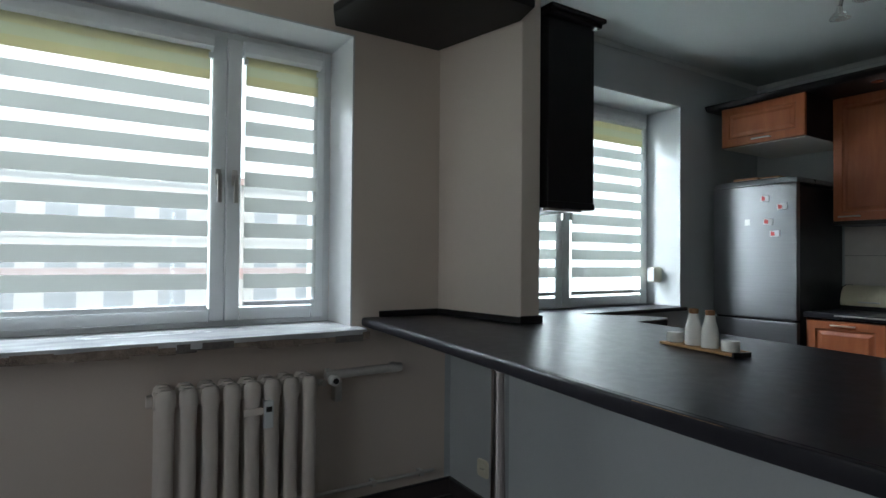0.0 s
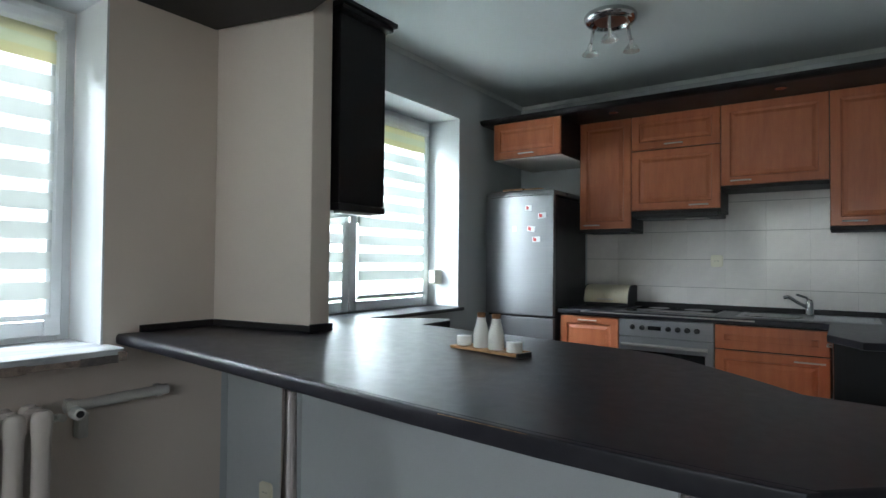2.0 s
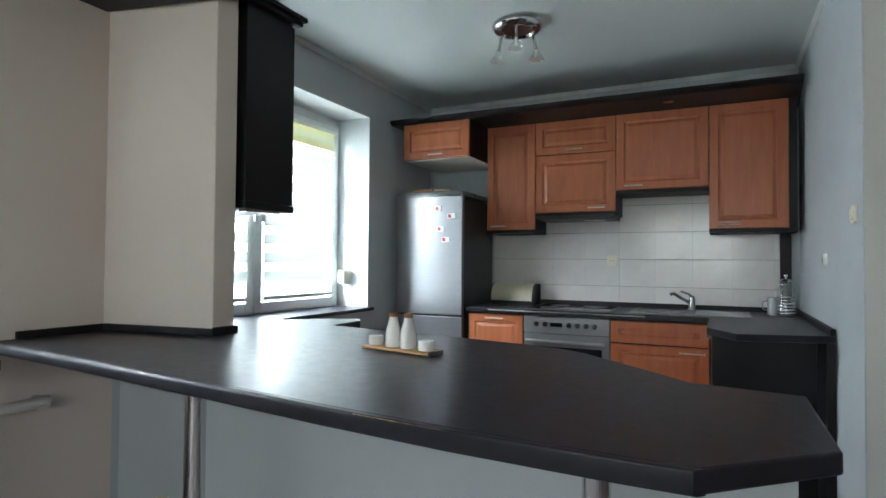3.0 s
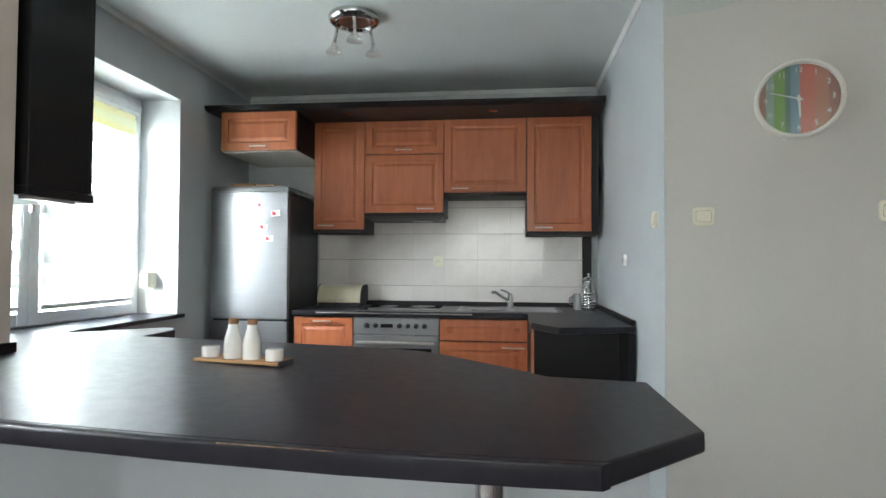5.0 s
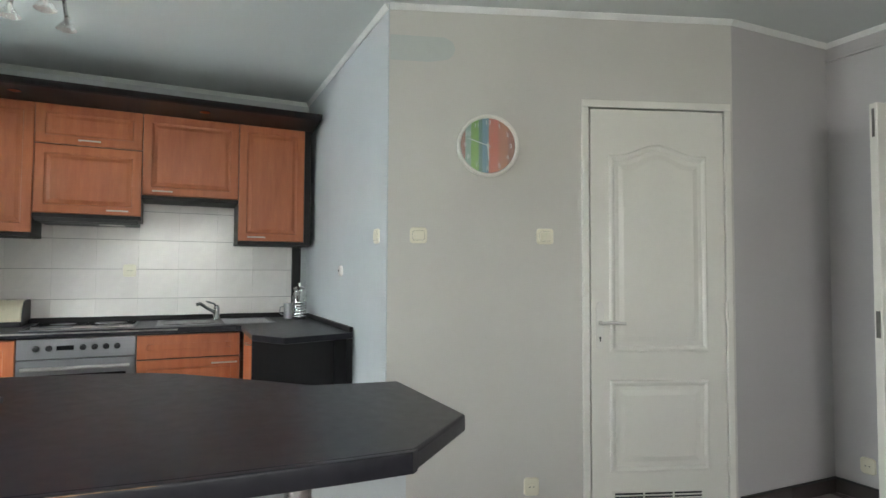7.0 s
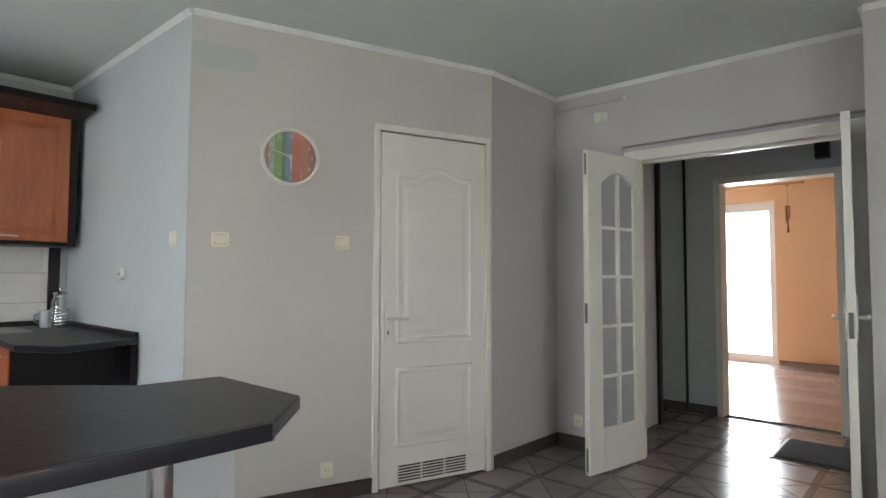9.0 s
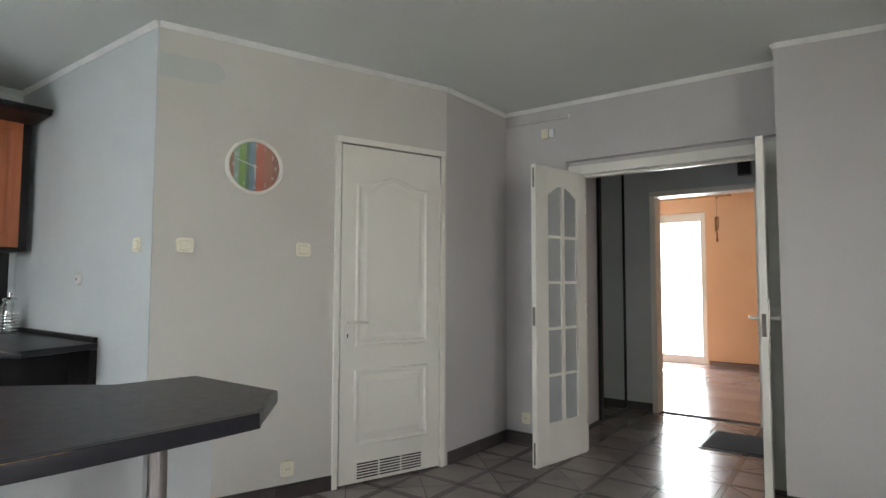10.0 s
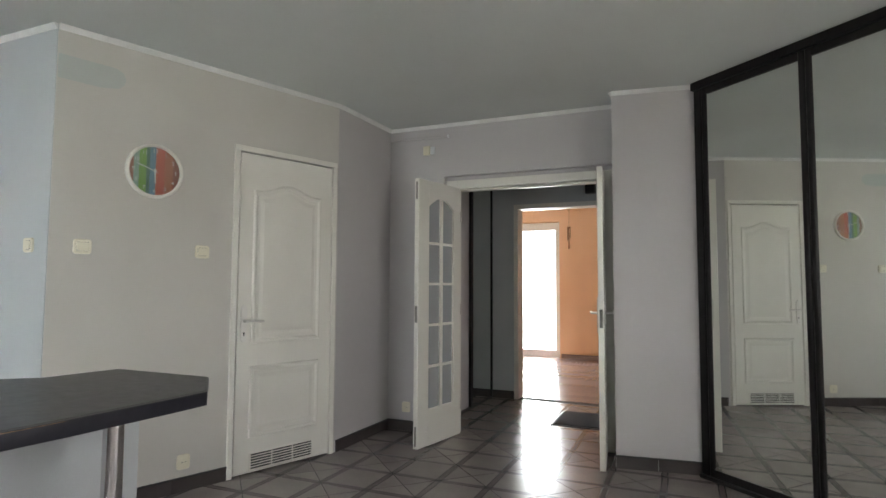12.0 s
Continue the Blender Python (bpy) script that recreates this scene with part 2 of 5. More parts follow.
def part(name, bm, mat, parent=None, label="", bevel=0.0, smooth=False):
    me = bpy.data.meshes.new(name)
    bm.to_mesh(me)
    bm.free()
    me.materials.append(mat)
    ob = new(name, me)
    if smooth:
        me.polygons.foreach_set("use_smooth", [True] * len(me.polygons))
        me.set_sharp_from_angle(angle=radians(40))
    if parent:
        ob.parent = parent
    if bevel:
        bv = ob.modifiers.new("bevel", "BEVEL")
        bv.width, bv.segments, bv.limit_method, bv.angle_limit = bevel, 2, "ANGLE", radians(40)
    if label:
        ob["label"] = label
    return ob


def thing(name, m, label, category, group="", kind=""):
    ob = new(name)
    ob.empty_display_size = 0.05
    ob.matrix_world = m
    return tagged(ob, label, category, group, kind)


def structure(name, bm, mat, label="", category="", bevel=0.0):
    return tagged(part(name, bm, mat, None, "", bevel), label, category, "", "structure")


def framed(x0, x1, z0, z1, y, steps):
    """Loops of a cabinet front: (inset, how far it stands out) pairs; y is the back plane."""
    return [[(x0 + i, y - d, z0 + i), (x1 - i, y - d, z0 + i), (x1 - i, y - d, z1 - i), (x0 + i, y - d, z1 - i)] for i, d in steps]


FRONT = [(0, 0), (0, 0.016), (0.004, 0.020), (0.052, 0.020), (0.056, 0.013), (0.066, 0.011), (0.086, 0.018), (0.092, 0.018)]


# ---- the setting ----
CEILING = 2.522
WALL_T = 0.14

# window wall with two openings
w = bmesh.new()
box(w, -2.1, -0.84, 5.12, 5.52, 0, CEILING)
box(w, -0.84, 1.195, 5.12, 5.52, 0, 0.85)
box(w, -0.84, 1.195, 5.12, 5.52, 2.185, CEILING)
box(w, 1.195, 1.70, 5.12, 5.52, 0, CEILING)
structure("wall_north", w, WALL_WARM, "grey painted wall with window beside the bar", "wall")
w = bmesh.new()
box(w, 1.70, 2.22, 5.12, 5.52, 0, CEILING)
box(w, 2.22, 3.605, 5.12, 5.52, 0, 0.835)
box(w, 2.22, 3.605, 5.12, 5.52, 2.23, CEILING)
box(w, 3.605, 4.70, 5.12, 5.52, 0, CEILING)
structure("wall_north_kitchen", w, WALL_BLUE, "blue-grey painted kitchen wall with a window", "wall")


def reveal(name, x0, x1, z0, z1):
    """Smooth white lining of a window's opening."""
    bm = bmesh.new()
    box(bm, x0, x0 + 0.008, 5.117, 5.385, z0, z1)
    box(bm, x1 - 0.008, x1, 5.117, 5.385, z0, z1)
    box(bm, x0 + 0.008, x1 - 0.008, 5.117, 5.385, z1 - 0.008, z1)
    structure(name, bm, REVEAL, "smooth white window reveal", "window reveal")


reveal("trim_window_living", -0.84, 1.195, 0.862, 2.185)
reveal("trim_window_kitchen", 2.22, 3.605, 0.862, 2.23)

structure("wall_east", boxed(4.57, 4.70, 2.37, 5.12, 0, CEILING), WALL_BLUE, "blue-grey kitchen wall behind the cabinets", "wall")
structure("wall_kitchen_side", prism(bmesh.new(), [(2.726, 2.37), (4.57, 2.37), (4.57, 2.23), (2.74, 2.23)], 0, CEILING), WALL_BLUE, "pale blue-grey wall beside the worktop", "wall")

# diagonal wall with the white door
CLOCK_M = pose(2.722, 2.366, 0, 0, 0, math.degrees(math.atan2(-1.66, -0.603)))
DOOR_A, DOOR_B, CLOCK_LEN = 0.964, 1.749, 1.766
w = bmesh.new()
box(w, 0, DOOR_A + 0.03, 0, WALL_T, 0, CEILING)
box(w, DOOR_A + 0.03, CLOCK_LEN, 0, WALL_T, 2.04, CEILING)
box(w, DOOR_B - 0.03, CLOCK_LEN, 0, WALL_T, 0, 2.04)
structure("wall_diagonal", w, WALL_GREY, "warm grey diagonal wall with a white door", "wall").matrix_world = CLOCK_M
structure("wall_behind_door", boxed(DOOR_A - 0.1, DOOR_B + 0.1, 0.25, 0.30, 0, CEILING), WALL_GREY, "plain wall behind the door", "wall").matrix_world = CLOCK_M
structure("wall_short", prism(bmesh.new(), [(2.119, 0.706), (2.10, -0.06), (2.26, -0.06), (2.26, 0.66)], 0, CEILING), WALL_LILAC, "grey wall between the two doors", "wall")

# wall with the double door, and the projecting pier beside it
w = bmesh.new()
box(w, 1.60, 2.26, -0.22, -0.06, 0, CEILING)
box(w, 0.235, 1.60, -0.22, -0.06, 2.085, CEILING)
box(w, 0.235, 1.60, -0.22, -0.125, 2.055, 2.085)
box(w, -0.36, 0.235, -0.22, -0.06, 0, CEILING)
structure("wall_south", w, WALL_LILAC, "grey wall with an open double door", "wall")
structure("pier", prism(bmesh.new(), [(0.235, -0.06), (0.235, 0.235), (-0.284, 0.168), (-0.36, -0.06)], 0, CEILING), WALL_LILAC, "grey painted pier beside the mirrored wardrobe", "pier")
# closing wall; its opening is made for the added west window
w = bmesh.new()
box(w, -2.16, -1.98, 1.2, 2.4, 0, CEILING)
box(w, -2.16, -1.98, 2.4, 4.1, 0, 0.85)
box(w, -2.16, -1.98, 2.4, 4.1, 2.185, CEILING)
box(w, -2.16, -1.98, 4.1, 5.12, 0, CEILING)
structure("wall_west", w, WALL_GREY, "plain grey wall with an added unseen window", "wall")
structure("wall_southwest", prism(bmesh.new(), [(-0.36, -0.06), (-0.36, -0.22), (-2.1, 1.0), (-2.1, 1.2)], 0, CEILING), WALL_GREY, "plain wall behind the wardrobe", "wall")

# stub wall that stands on the bar, and the low wall under the bar
structure("stub_wall", prism(bmesh.new(), [(1.655, 5.12), (1.772, 4.628), (1.872, 4.62), (1.90, 5.12)], 0.886, CEILING), WALL_WARM, "pale grey stub wall rising from the bar", "wall", 0.004)
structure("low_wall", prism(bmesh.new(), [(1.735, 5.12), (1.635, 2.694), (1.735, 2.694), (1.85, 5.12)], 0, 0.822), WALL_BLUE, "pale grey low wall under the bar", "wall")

# hall
structure("wall_hall_east", boxed(1.86, 1.98, -1.81, -0.22, 0, CEILING), WALL_LILAC, "hall wall behind the sliding wardrobe", "wall")
structure("wall_hall_west", boxed(0.02, 0.14, -1.69, -0.22, 0, CEILING), WALL_LILAC, "plain hall wall", "wall")
w = bmesh.new()
box(w, 1.46, 1.86, -1.83, -1.69, 0, CEILING)
box(w, 0.56, 1.46, -1.83, -1.69, 2.05, CEILING)
box(w, 0.02, 0.56, -1.83, -1.69, 0, CEILING)
structure("wall_hall_south", w, WALL_BLUE, "blue-grey hall wall with a doorway", "wall")
# orange room
w = bmesh.new()
box(w, -1.0, 1.72, -5.55, -5.3, 0, 2.56)
box(w, 1.72, 2.62, -5.55, -5.3, 2.27, 2.56)
box(w, 2.62, 3.4, -5.55, -5.3, 0, 2.56)
structure("wall_orange_south", w, ORANGE, "orange wall with a balcony door", "wall")
structure("wall_orange_east", boxed(3.28, 3.4, -5.3, -1.83, 0, 2.56), ORANGE, "orange painted wall", "wall")
structure("wall_orange_west", boxed(-1.0, -0.88, -5.3, -1.83, 0, 2.56), ORANGE, "orange painted wall", "wall")
w = bmesh.new()
box(w, -0.88, 0.56, -1.85, -1.835, 0, 2.56)
box(w, 1.46, 3.28, -1.85, -1.835, 0, 2.56)
box(w, 0.56, 1.46, -1.85, -1.835, 2.05, 2.56)
structure("wall_orange_north", w, ORANGE, "orange painted wall", "wall")

structure("ceiling", boxed(-2.1, 4.70, -1.83, 5.52, CEILING, 2.66), CEIL, "matt pale grey ceiling", "ceiling")
structure("ceiling_orange_room", boxed(-1.0, 3.4, -5.55, -1.83, 2.56, 2.66), CEIL, "matt ceiling of the orange room", "ceiling")
structure("floor", boxed(-2.1, 4.70, -1.80, 5.52, -0.15, -0.004), FLOOR_GROUT, "dark brown tiled floor", "floor")
structure("floor_orange_room", boxed(-1.0, 3.4, -5.55, -1.80, -0.15, -0.004), LAMINATE, "reddish laminate floor", "floor")


def coving(name, a, b, lo=CEILING - 0.028, t=0.02, mat=COVING):
    """A thin white strip along the ceiling from plan point a to b, with the room to its right."""
    ax, ay = a
    bx, by = b
    ln = math.hypot(bx - ax, by - ay)
    bm = bmesh.new()
    prof = [(0, 0), (0.006, 0), (t, CEILING - lo - 0.006), (t, CEILING - lo - 0.001), (0, CEILING - lo - 0.001)]
    rings(bm, [[(x, -p, lo + q) for p, q in prof] for x in (0, ln)])
    ob = structure(name, bm, mat, "narrow white ceiling strip", "ceiling strip")
    ob.matrix_world = pose(ax, ay, 0, 0, 0, math.degrees(math.atan2(by - ay, bx - ax)))


coving("trim_ceiling_side", (4.57, 2.37), (2.722, 2.37))
coving("trim_ceiling_diagonal", (2.722, 2.366), (2.119, 0.706))
coving("trim_ceiling_short", (2.119, 0.706), (2.10, -0.06))
coving("trim_ceiling_south", (2.10, -0.06), (0.235, -0.06))
coving("trim_ceiling_pier_side", (0.235, -0.06), (0.235, 0.235))
coving("trim_ceiling_pier", (0.235, 0.235), (-0.284, 0.168))
coving("trim_ceiling_east", (4.57, 5.12), (4.57, 2.37), mat=CEIL)
coving("trim_ceiling_kitchen", (1.90, 5.12), (4.57, 5.12), mat=CEIL)


def skirting(name, a, b, h=0.075, mat=FLOOR_DARK):
    """A tile skirting from a to b with the room to its right."""
    ln = math.hypot(b[0] - a[0], b[1] - a[1])
    ob = tagged(new(name), "dark brown tile skirting", "skirting", "", "structure")
    ob.matrix_world = pose(a[0], a[1], 0, 0, 0, math.degrees(math.atan2(b[1] - a[1], b[0] - a[0])))
    k = max(1, round(ln / 0.33))
    for i in range(k):
        bm = boxed(i * ln / k + 0.001, (i + 1) * ln / k - 0.001, -0.010, 0, 0, h)
        part("skirting_tile", bm, mat, ob)
    part("cap_strip", boxed(0, ln, -0.013, 0, h, h + 0.008), BLACK, ob)


skirting("baseboard_diagonal", (2.722, 2.366), (2.722 - 0.3414 * DOOR_A, 2.366 - 0.94 * DOOR_A))
skirting("baseboard_short", (2.119, 0.69), (2.10, -0.06))
skirting("baseboard_south", (2.10, -0.06), (1.60, -0.06))
skirting("baseboard_pier_side", (0.235, -0.05), (0.235, 0.235))
skirting("baseboard_pier", (0.235, 0.235), (-0.284, 0.168))
skirting("baseboard_hall", (1.75, -1.69), (1.46, -1.69))
skirting("baseboard_north", (-1.9, 5.12), (1.73, 5.12))
skirting("baseboard_low_wall", (1.735, 5.12), (1.635, 2.694))
skirting("baseboard_orange", (1.70, -5.3), (-0.88, -5.3), 0.06, LAMINATE)

# repainted patch high on the diagonal wall
bm = slab_xz(bmesh.new(), [(0.004, 2.245), (0.20, 2.24), (0.29, 2.255), (0.315, 2.28), (0.325, 2.31), (0.31, 2.345), (0.27, 2.365), (0.004, 2.37)], -0.0012, 0)
structure("wall_patch", bm, PATCH, "darker repainted patch on the grey wall", "paint patch").matrix_world = CLOCK_M


# ---- windows and blinds ----
def window(name, x0, x1, z0, z1, y, mullions, label, m=None):
    """A plastic window; mullions are the middles of the meeting stiles, with the handles beside them."""
    ob = tagged(new(name), label, "window", "", "structure")
    ob.matrix_world = m or pose(0, y, 0)
    f = 0.045
    bm = bmesh.new()
    box(bm, x0, x0 + f, 0, 0.07, z0, z1)
    box(bm, x1 - f, x1, 0, 0.07, z0, z1)
    box(bm, x0 + f, x1 - f, 0, 0.07, z0, z0 + f)
    box(bm, x0 + f, x1 - f, 0, 0.07, z1 - f, z1)
    part("window_frame", bm, PVC, ob, "", 0.004)
    edges = [x0 + 0.032, *mullions, x1 - 0.032]
    for a, b in zip(edges, edges[1:]):
        a, b = a + 0.002, b - 0.002
        hx = b - 0.033 if b < edges[-1] - 0.01 else a + 0.033
        s, c, d = 0.062, z0 + 0.03, z1 - 0.03
        bm = bmesh.new()
        box(bm, a, a + s, -0.018, 0.05, c, d)
        box(bm, b - s, b, -0.018, 0.05, c, d)
        box(bm, a + s, b - s, -0.018, 0.05, c, c + s)
        box(bm, a + s, b - s, -0.018, 0.05, d - s, d)
        sash = part("sash", bm, PVC, ob, "", 0.005)
        pane = part("pane", boxed(a + s, b - s, 0.014, 0.022, c + s, d - s), GLASS, sash)
        pane.visible_shadow = False
        bm = bmesh.new()
        zc = (z0 + z1) / 2
        box(bm, hx - 0.012, hx + 0.012, -0.03, -0.018, zc - 0.03, zc + 0.04)
        box(bm, hx - 0.009, hx + 0.009, -0.06, -0.03, zc - 0.01, zc + 0.015)
        box(bm, hx - 0.009, hx + 0.009, -0.068, -0.048, zc - 0.11, zc + 0.015)
        part("handle", bm, SATIN, sash, "", 0.003)
    return ob


# The left narrow sash is unseen, added to let in more light.
window("window_1", -0.832, 1.187, 0.852, 2.177, 5.385, (-0.339, 0.695), "white plastic window with striped blinds on its sashes")
window("window_2", 2.228, 3.597, 0.838, 2.222, 5.385, (2.745,), "white plastic kitchen window with striped blinds")
# Unseen window, added so that the west lamp has an opening.
window("window_4_unseen", 2.405, 4.095, 0.855, 2.18, 0, (3.25,), "unseen white plastic window added in the west wall", pose(-2.07, 0, 0, 0, 0, 90))


def blind(x0, x1, z0, z1, y, label, top=0.16, period=0.1145):
    """A day-and-night roller blind with bands of dense and sheer fabric."""
    ob = thing("roller_blind", pose((x0 + x1) / 2, y, z0), label, "blind", "striped roller blinds")
    w, h = (x1 - x0) / 2, z1 - z0
    prof = [(0, 0), (0.0, 0.055), (-0.02, 0.066), (-0.045, 0.062), (-0.052, 0.04), (-0.045, 0.012), (-0.02, 0.0)]
    part("cassette", rings(bmesh.new(), [[(x, a + 0.012, h - 0.066 + b) for a, b in prof] for x in (-w - 0.012, w + 0.012)]), PVC, ob, "white blind cassette", 0.002)
    part("sheer_fabric", boxed(-w, w, -0.0012, -0.0006, 0.02, h - 0.05), SHEER, ob, "sheer woven fabric")
    for a, b, m in ((0.0, 0.32, BAND_TOP), (0.32, 0.66, BAND_GREEN), (0.66, 1.0, BAND_TOP)):
        part("upper_fabric", boxed(-w, w, -0.0075, -0.0065, h - 0.06 - top * (1 - a), h - 0.06 - top * (1 - b)), m, ob, "doubled yellowish fabric at the top" if m is BAND_TOP else "doubled greenish fabric")
    z = h - 0.06 - top - 0.046
    while z > 0.09:
        part("band", boxed(-w, w, -0.0065, -0.0055, z - 0.066, z), BAND, ob)
        z -= period
    part("bottom_bar", boxed(-w, w, -0.012, 0.002, 0.0, 0.022), PVC, ob, "", 0.003)
    for s in (-1, 1):
        part("guide_clip", boxed(s * w - 0.008, s * w + 0.008, -0.012, 0.006, h - 0.10, h - 0.075), PVC, ob)
    bm = bmesh.new()
    rod(bm, (w + 0.006, -0.016, h - 0.07), (w + 0.006, -0.016, h * 0.25), 0.0012, 6)
    part("pull_cord", bm, PVC, ob)
    return ob


blind(-0.262, 0.62, 0.938, 2.136, 5.361, "cream striped roller blind lowered over the wide sash", 0.135)
blind(-0.765, -0.413, 0.948, 2.136, 5.361, "cream striped roller blind lowered over the added unseen sash", 0.135)
blind(0.772, 1.108, 0.948, 2.136, 5.361, "cream striped roller blind lowered over the narrow sash", 0.135)
blind(2.31, 2.677, 0.945, 2.165, 5.361, "cream striped roller blind on the narrow kitchen sash", 0.135)
blind(2.813, 3.50, 0.945, 2.165, 5.361, "cream striped roller blind on the wide kitchen sash", 0.135)

# sills
bm = prism(bmesh.new(), [(-0.84, 5.385), (-0.84, 5.12), (-0.87, 5.115), (-0.87, 4.965), (-0.2, 4.972), (0.1, 4.962), (0.25, 4.968), (0.5, 4.960), (0.8, 4.970), (1.0, 4.962), (1.195, 4.968), (1.215, 4.99), (1.215, 5.115), (1.19, 5.12), (1.19, 5.385)], 0.828, 0.862)
structure("window_sill_living", bm, MARBLE, "white marble window sill with dark veins", "window sill", 0.004)
rnd = random.Random(4)
sill = bpy.data.objects["window_sill_living"]
x = -0.86
while x < 1.20:
    w_, lo = rnd.uniform(0.05, 0.16), rnd.uniform(0.812, 0.826)
    d = rnd.uniform(0.002, 0.007)
    x1 = min(x + w_, 1.21)
    bm = prism(bmesh.new(), [(x, 4.985), (x, 4.964 - d), ((x + x1) / 2, 4.961 - d * rnd.uniform(0.3, 1.2)), (x1, 4.964 - d), (x1, 4.985)], lo, rnd.uniform(0.838, 0.852))
    part("broken_edge", bm, STONE_EDGE if rnd.random() < 0.7 else STONE_DARK, sill)
    x = x1
structure("window_sill_kitchen", prism(bmesh.new(), [(2.225, 5.385), (2.225, 5.122), (2.45, 5.06), (3.62, 5.075), (3.62, 5.115), (3.60, 5.385)], 0.835, 0.859), DARK, "dark kitchen window sill", "window sill", 0.003)

# key box fixed in the kitchen window's reveal
box_ = thing("wall_box", pose(3.565, 5.285, 1.02), "small cream plastic box in the window reveal", "box")
part("body", boxed(-0.055, 0.032, -0.03, 0.03, 0, 0.105), CREAM, box_, "", 0.012)
part("lid_rim", boxed(-0.059, -0.054, -0.026, 0.026, 0.008, 0.097), PVC, box_, "", 0.002)


# ---- doors ----
def outline(x0, x1, z0, z1, rise, inset, n=14):
    """A panel's outline, its top arched by rise."""
    x0, x1, z0, z1 = x0 + inset, x1 - inset, z0 + inset, z1 - inset
    pts = [(x0, z0), (x1, z0), (x1, z1)]
    for i in range(1, n):
        u = i / n
        a = abs(2 * u - 1)
        s = 1.0 if a < 0.05 else 0.5 + 0.5 * math.cos(math.pi * min(1, a / 0.82))
        pts.append((x1 + (x0 - x1) * u, z1 + rise * s))
    return pts + [(x0, z1)]


def moulding(bm, x0, x1, z0, z1, rise, y, side):
    steps = [(0, 0), (0.004, 0.007), (0.012, 0.009), (0.022, 0.006), (0.030, 0.0005), (0.05, 0.0005), (0.075, 0.005)]
    rings(bm, [[(x, y + side * d, z) for x, z in outline(x0, x1, z0, z1, rise, i)] for i, d in steps])


def handle_set(parent, x, z, y, side, toward):
    """A lever on a long plate, standing off the face at y."""
    bm = bmesh.new()
    slab_xz(bm, [(x - 0.018, z - 0.10), (x - 0.011, z - 0.115), (x + 0.011, z - 0.115), (x + 0.018, z - 0.10), (x + 0.02, z + 0.085), (x + 0.012, z + 0.112), (x, z + 0.118), (x - 0.012, z + 0.112), (x - 0.02, z + 0.085)], y, y + side * 0.007)
    plate = part("handle_plate", bm, PORCELAIN if side < 0 and toward > 0 else SATIN, parent, "", 0.0015)
    bm = bmesh.new()
    rod(bm, (x, y + side * 0.004, z + 0.015), (x, y + side * 0.048, z + 0.015), 0.009)
    tube(bm, [(x, y + side * 0.046, z + 0.015), (x + toward * 0.05, y + side * 0.05, z + 0.018), (x + toward * 0.115, y + side * 0.045, z + 0.012)], 0.008)
    part("lever", bm, LEVER, plate, "satin metal lever", 0, True)
    bm = bmesh.new()
    lathe(bm, [(0.006, 0), (0.006, 0.002)], 10, (x, y + side * 0.0075, z - 0.06), "y")
    box(bm, x - 0.003, x + 0.003, y + side * 0.0076 - 0.001, y + side * 0.0076 + 0.001, z - 0.078, z - 0.06)
    part("keyhole", bm, BLACK, plate)


door = tagged(new("door_1"), "closed white panelled door with a vent grille", "door", "", "structure")
door.matrix_world = CLOCK_M @ pose(DOOR_A, 0, 0)
DW = DOOR_B - DOOR_A
bm = bmesh.new()
box(bm, 0, 0.035, -0.014, 0.10, 0, 2.04)
box(bm, DW - 0.035, DW, -0.014, 0.10, 0, 2.04)
box(bm, 0, DW, -0.014, 0.10, 2.04, 2.078)
part("door_frame", bm, WHITE_PAINT, door, "", 0.004)
bm = boxed(0.041, DW - 0.041, -0.009, 0.03, 0.012, 2.032)
leaf = part("door_leaf", bm, WHITE_PAINT, door, "white moulded door leaf", 0.003)
bm = bmesh.new()
moulding(bm, 0.135, DW - 0.135, 0.815, 1.80, 0.055, -0.010, -1)
part("arched_panel", bm, WHITE_PAINT, leaf)
bm = bmesh.new()
moulding(bm, 0.135, DW - 0.135, 0.225, 0.675, 0.0, -0.010, -1)
part("lower_panel", bm, WHITE_PAINT, leaf)
grille = part("vent_grille", boxed(0.145, DW - 0.165, -0.0125, -0.009, 0.025, 0.135), WHITE_PAINT, leaf, "white slatted vent grille", 0.001)
bm = bmesh.new()
for k in range(3):
    for r in range(6):
        x = 0.157 + k * 0.152
        box(bm, x, x + 0.142, -0.0132, -0.0124, 0.034 + r * 0.0165, 0.043 + r * 0.0165)
part("vent_slots", bm, BLACK, leaf, "dark slots of the vent")
handle_set(leaf, 0.085, 0.945, -0.010, -1, 1)
for z in (0.25, 1.02, 1.77):
    bm = bmesh.new()
    lathe(bm, [(0.007, -0.045), (0.007, 0.045)], 10, (DW - 0.04, -0.018, z))
    part("hinge", bm, WHITE_PAINT, leaf, "", 0, True)

# double door frame, set back in its opening
frame_ = tagged(new("door_2"), "white double-door frame in the grey wall", "door frame", "", "structure")
frame_.matrix_world = pose(0, -0.10, 0)
bm = bmesh.new()
box(bm, 1.50, 1.598, -0.10, 0.0, 0, 2.053)
box(bm, 0.237, 0.335, -0.10, 0.0, 0, 2.053)
box(bm, 0.335, 1.50, -0.10, 0.0, 1.985, 2.053)
box(bm, 0.335, 1.50, -0.10, -0.05, 1.968, 1.985)
part("jamb_and_head", bm, WHITE_PAINT, frame_, "", 0.004)


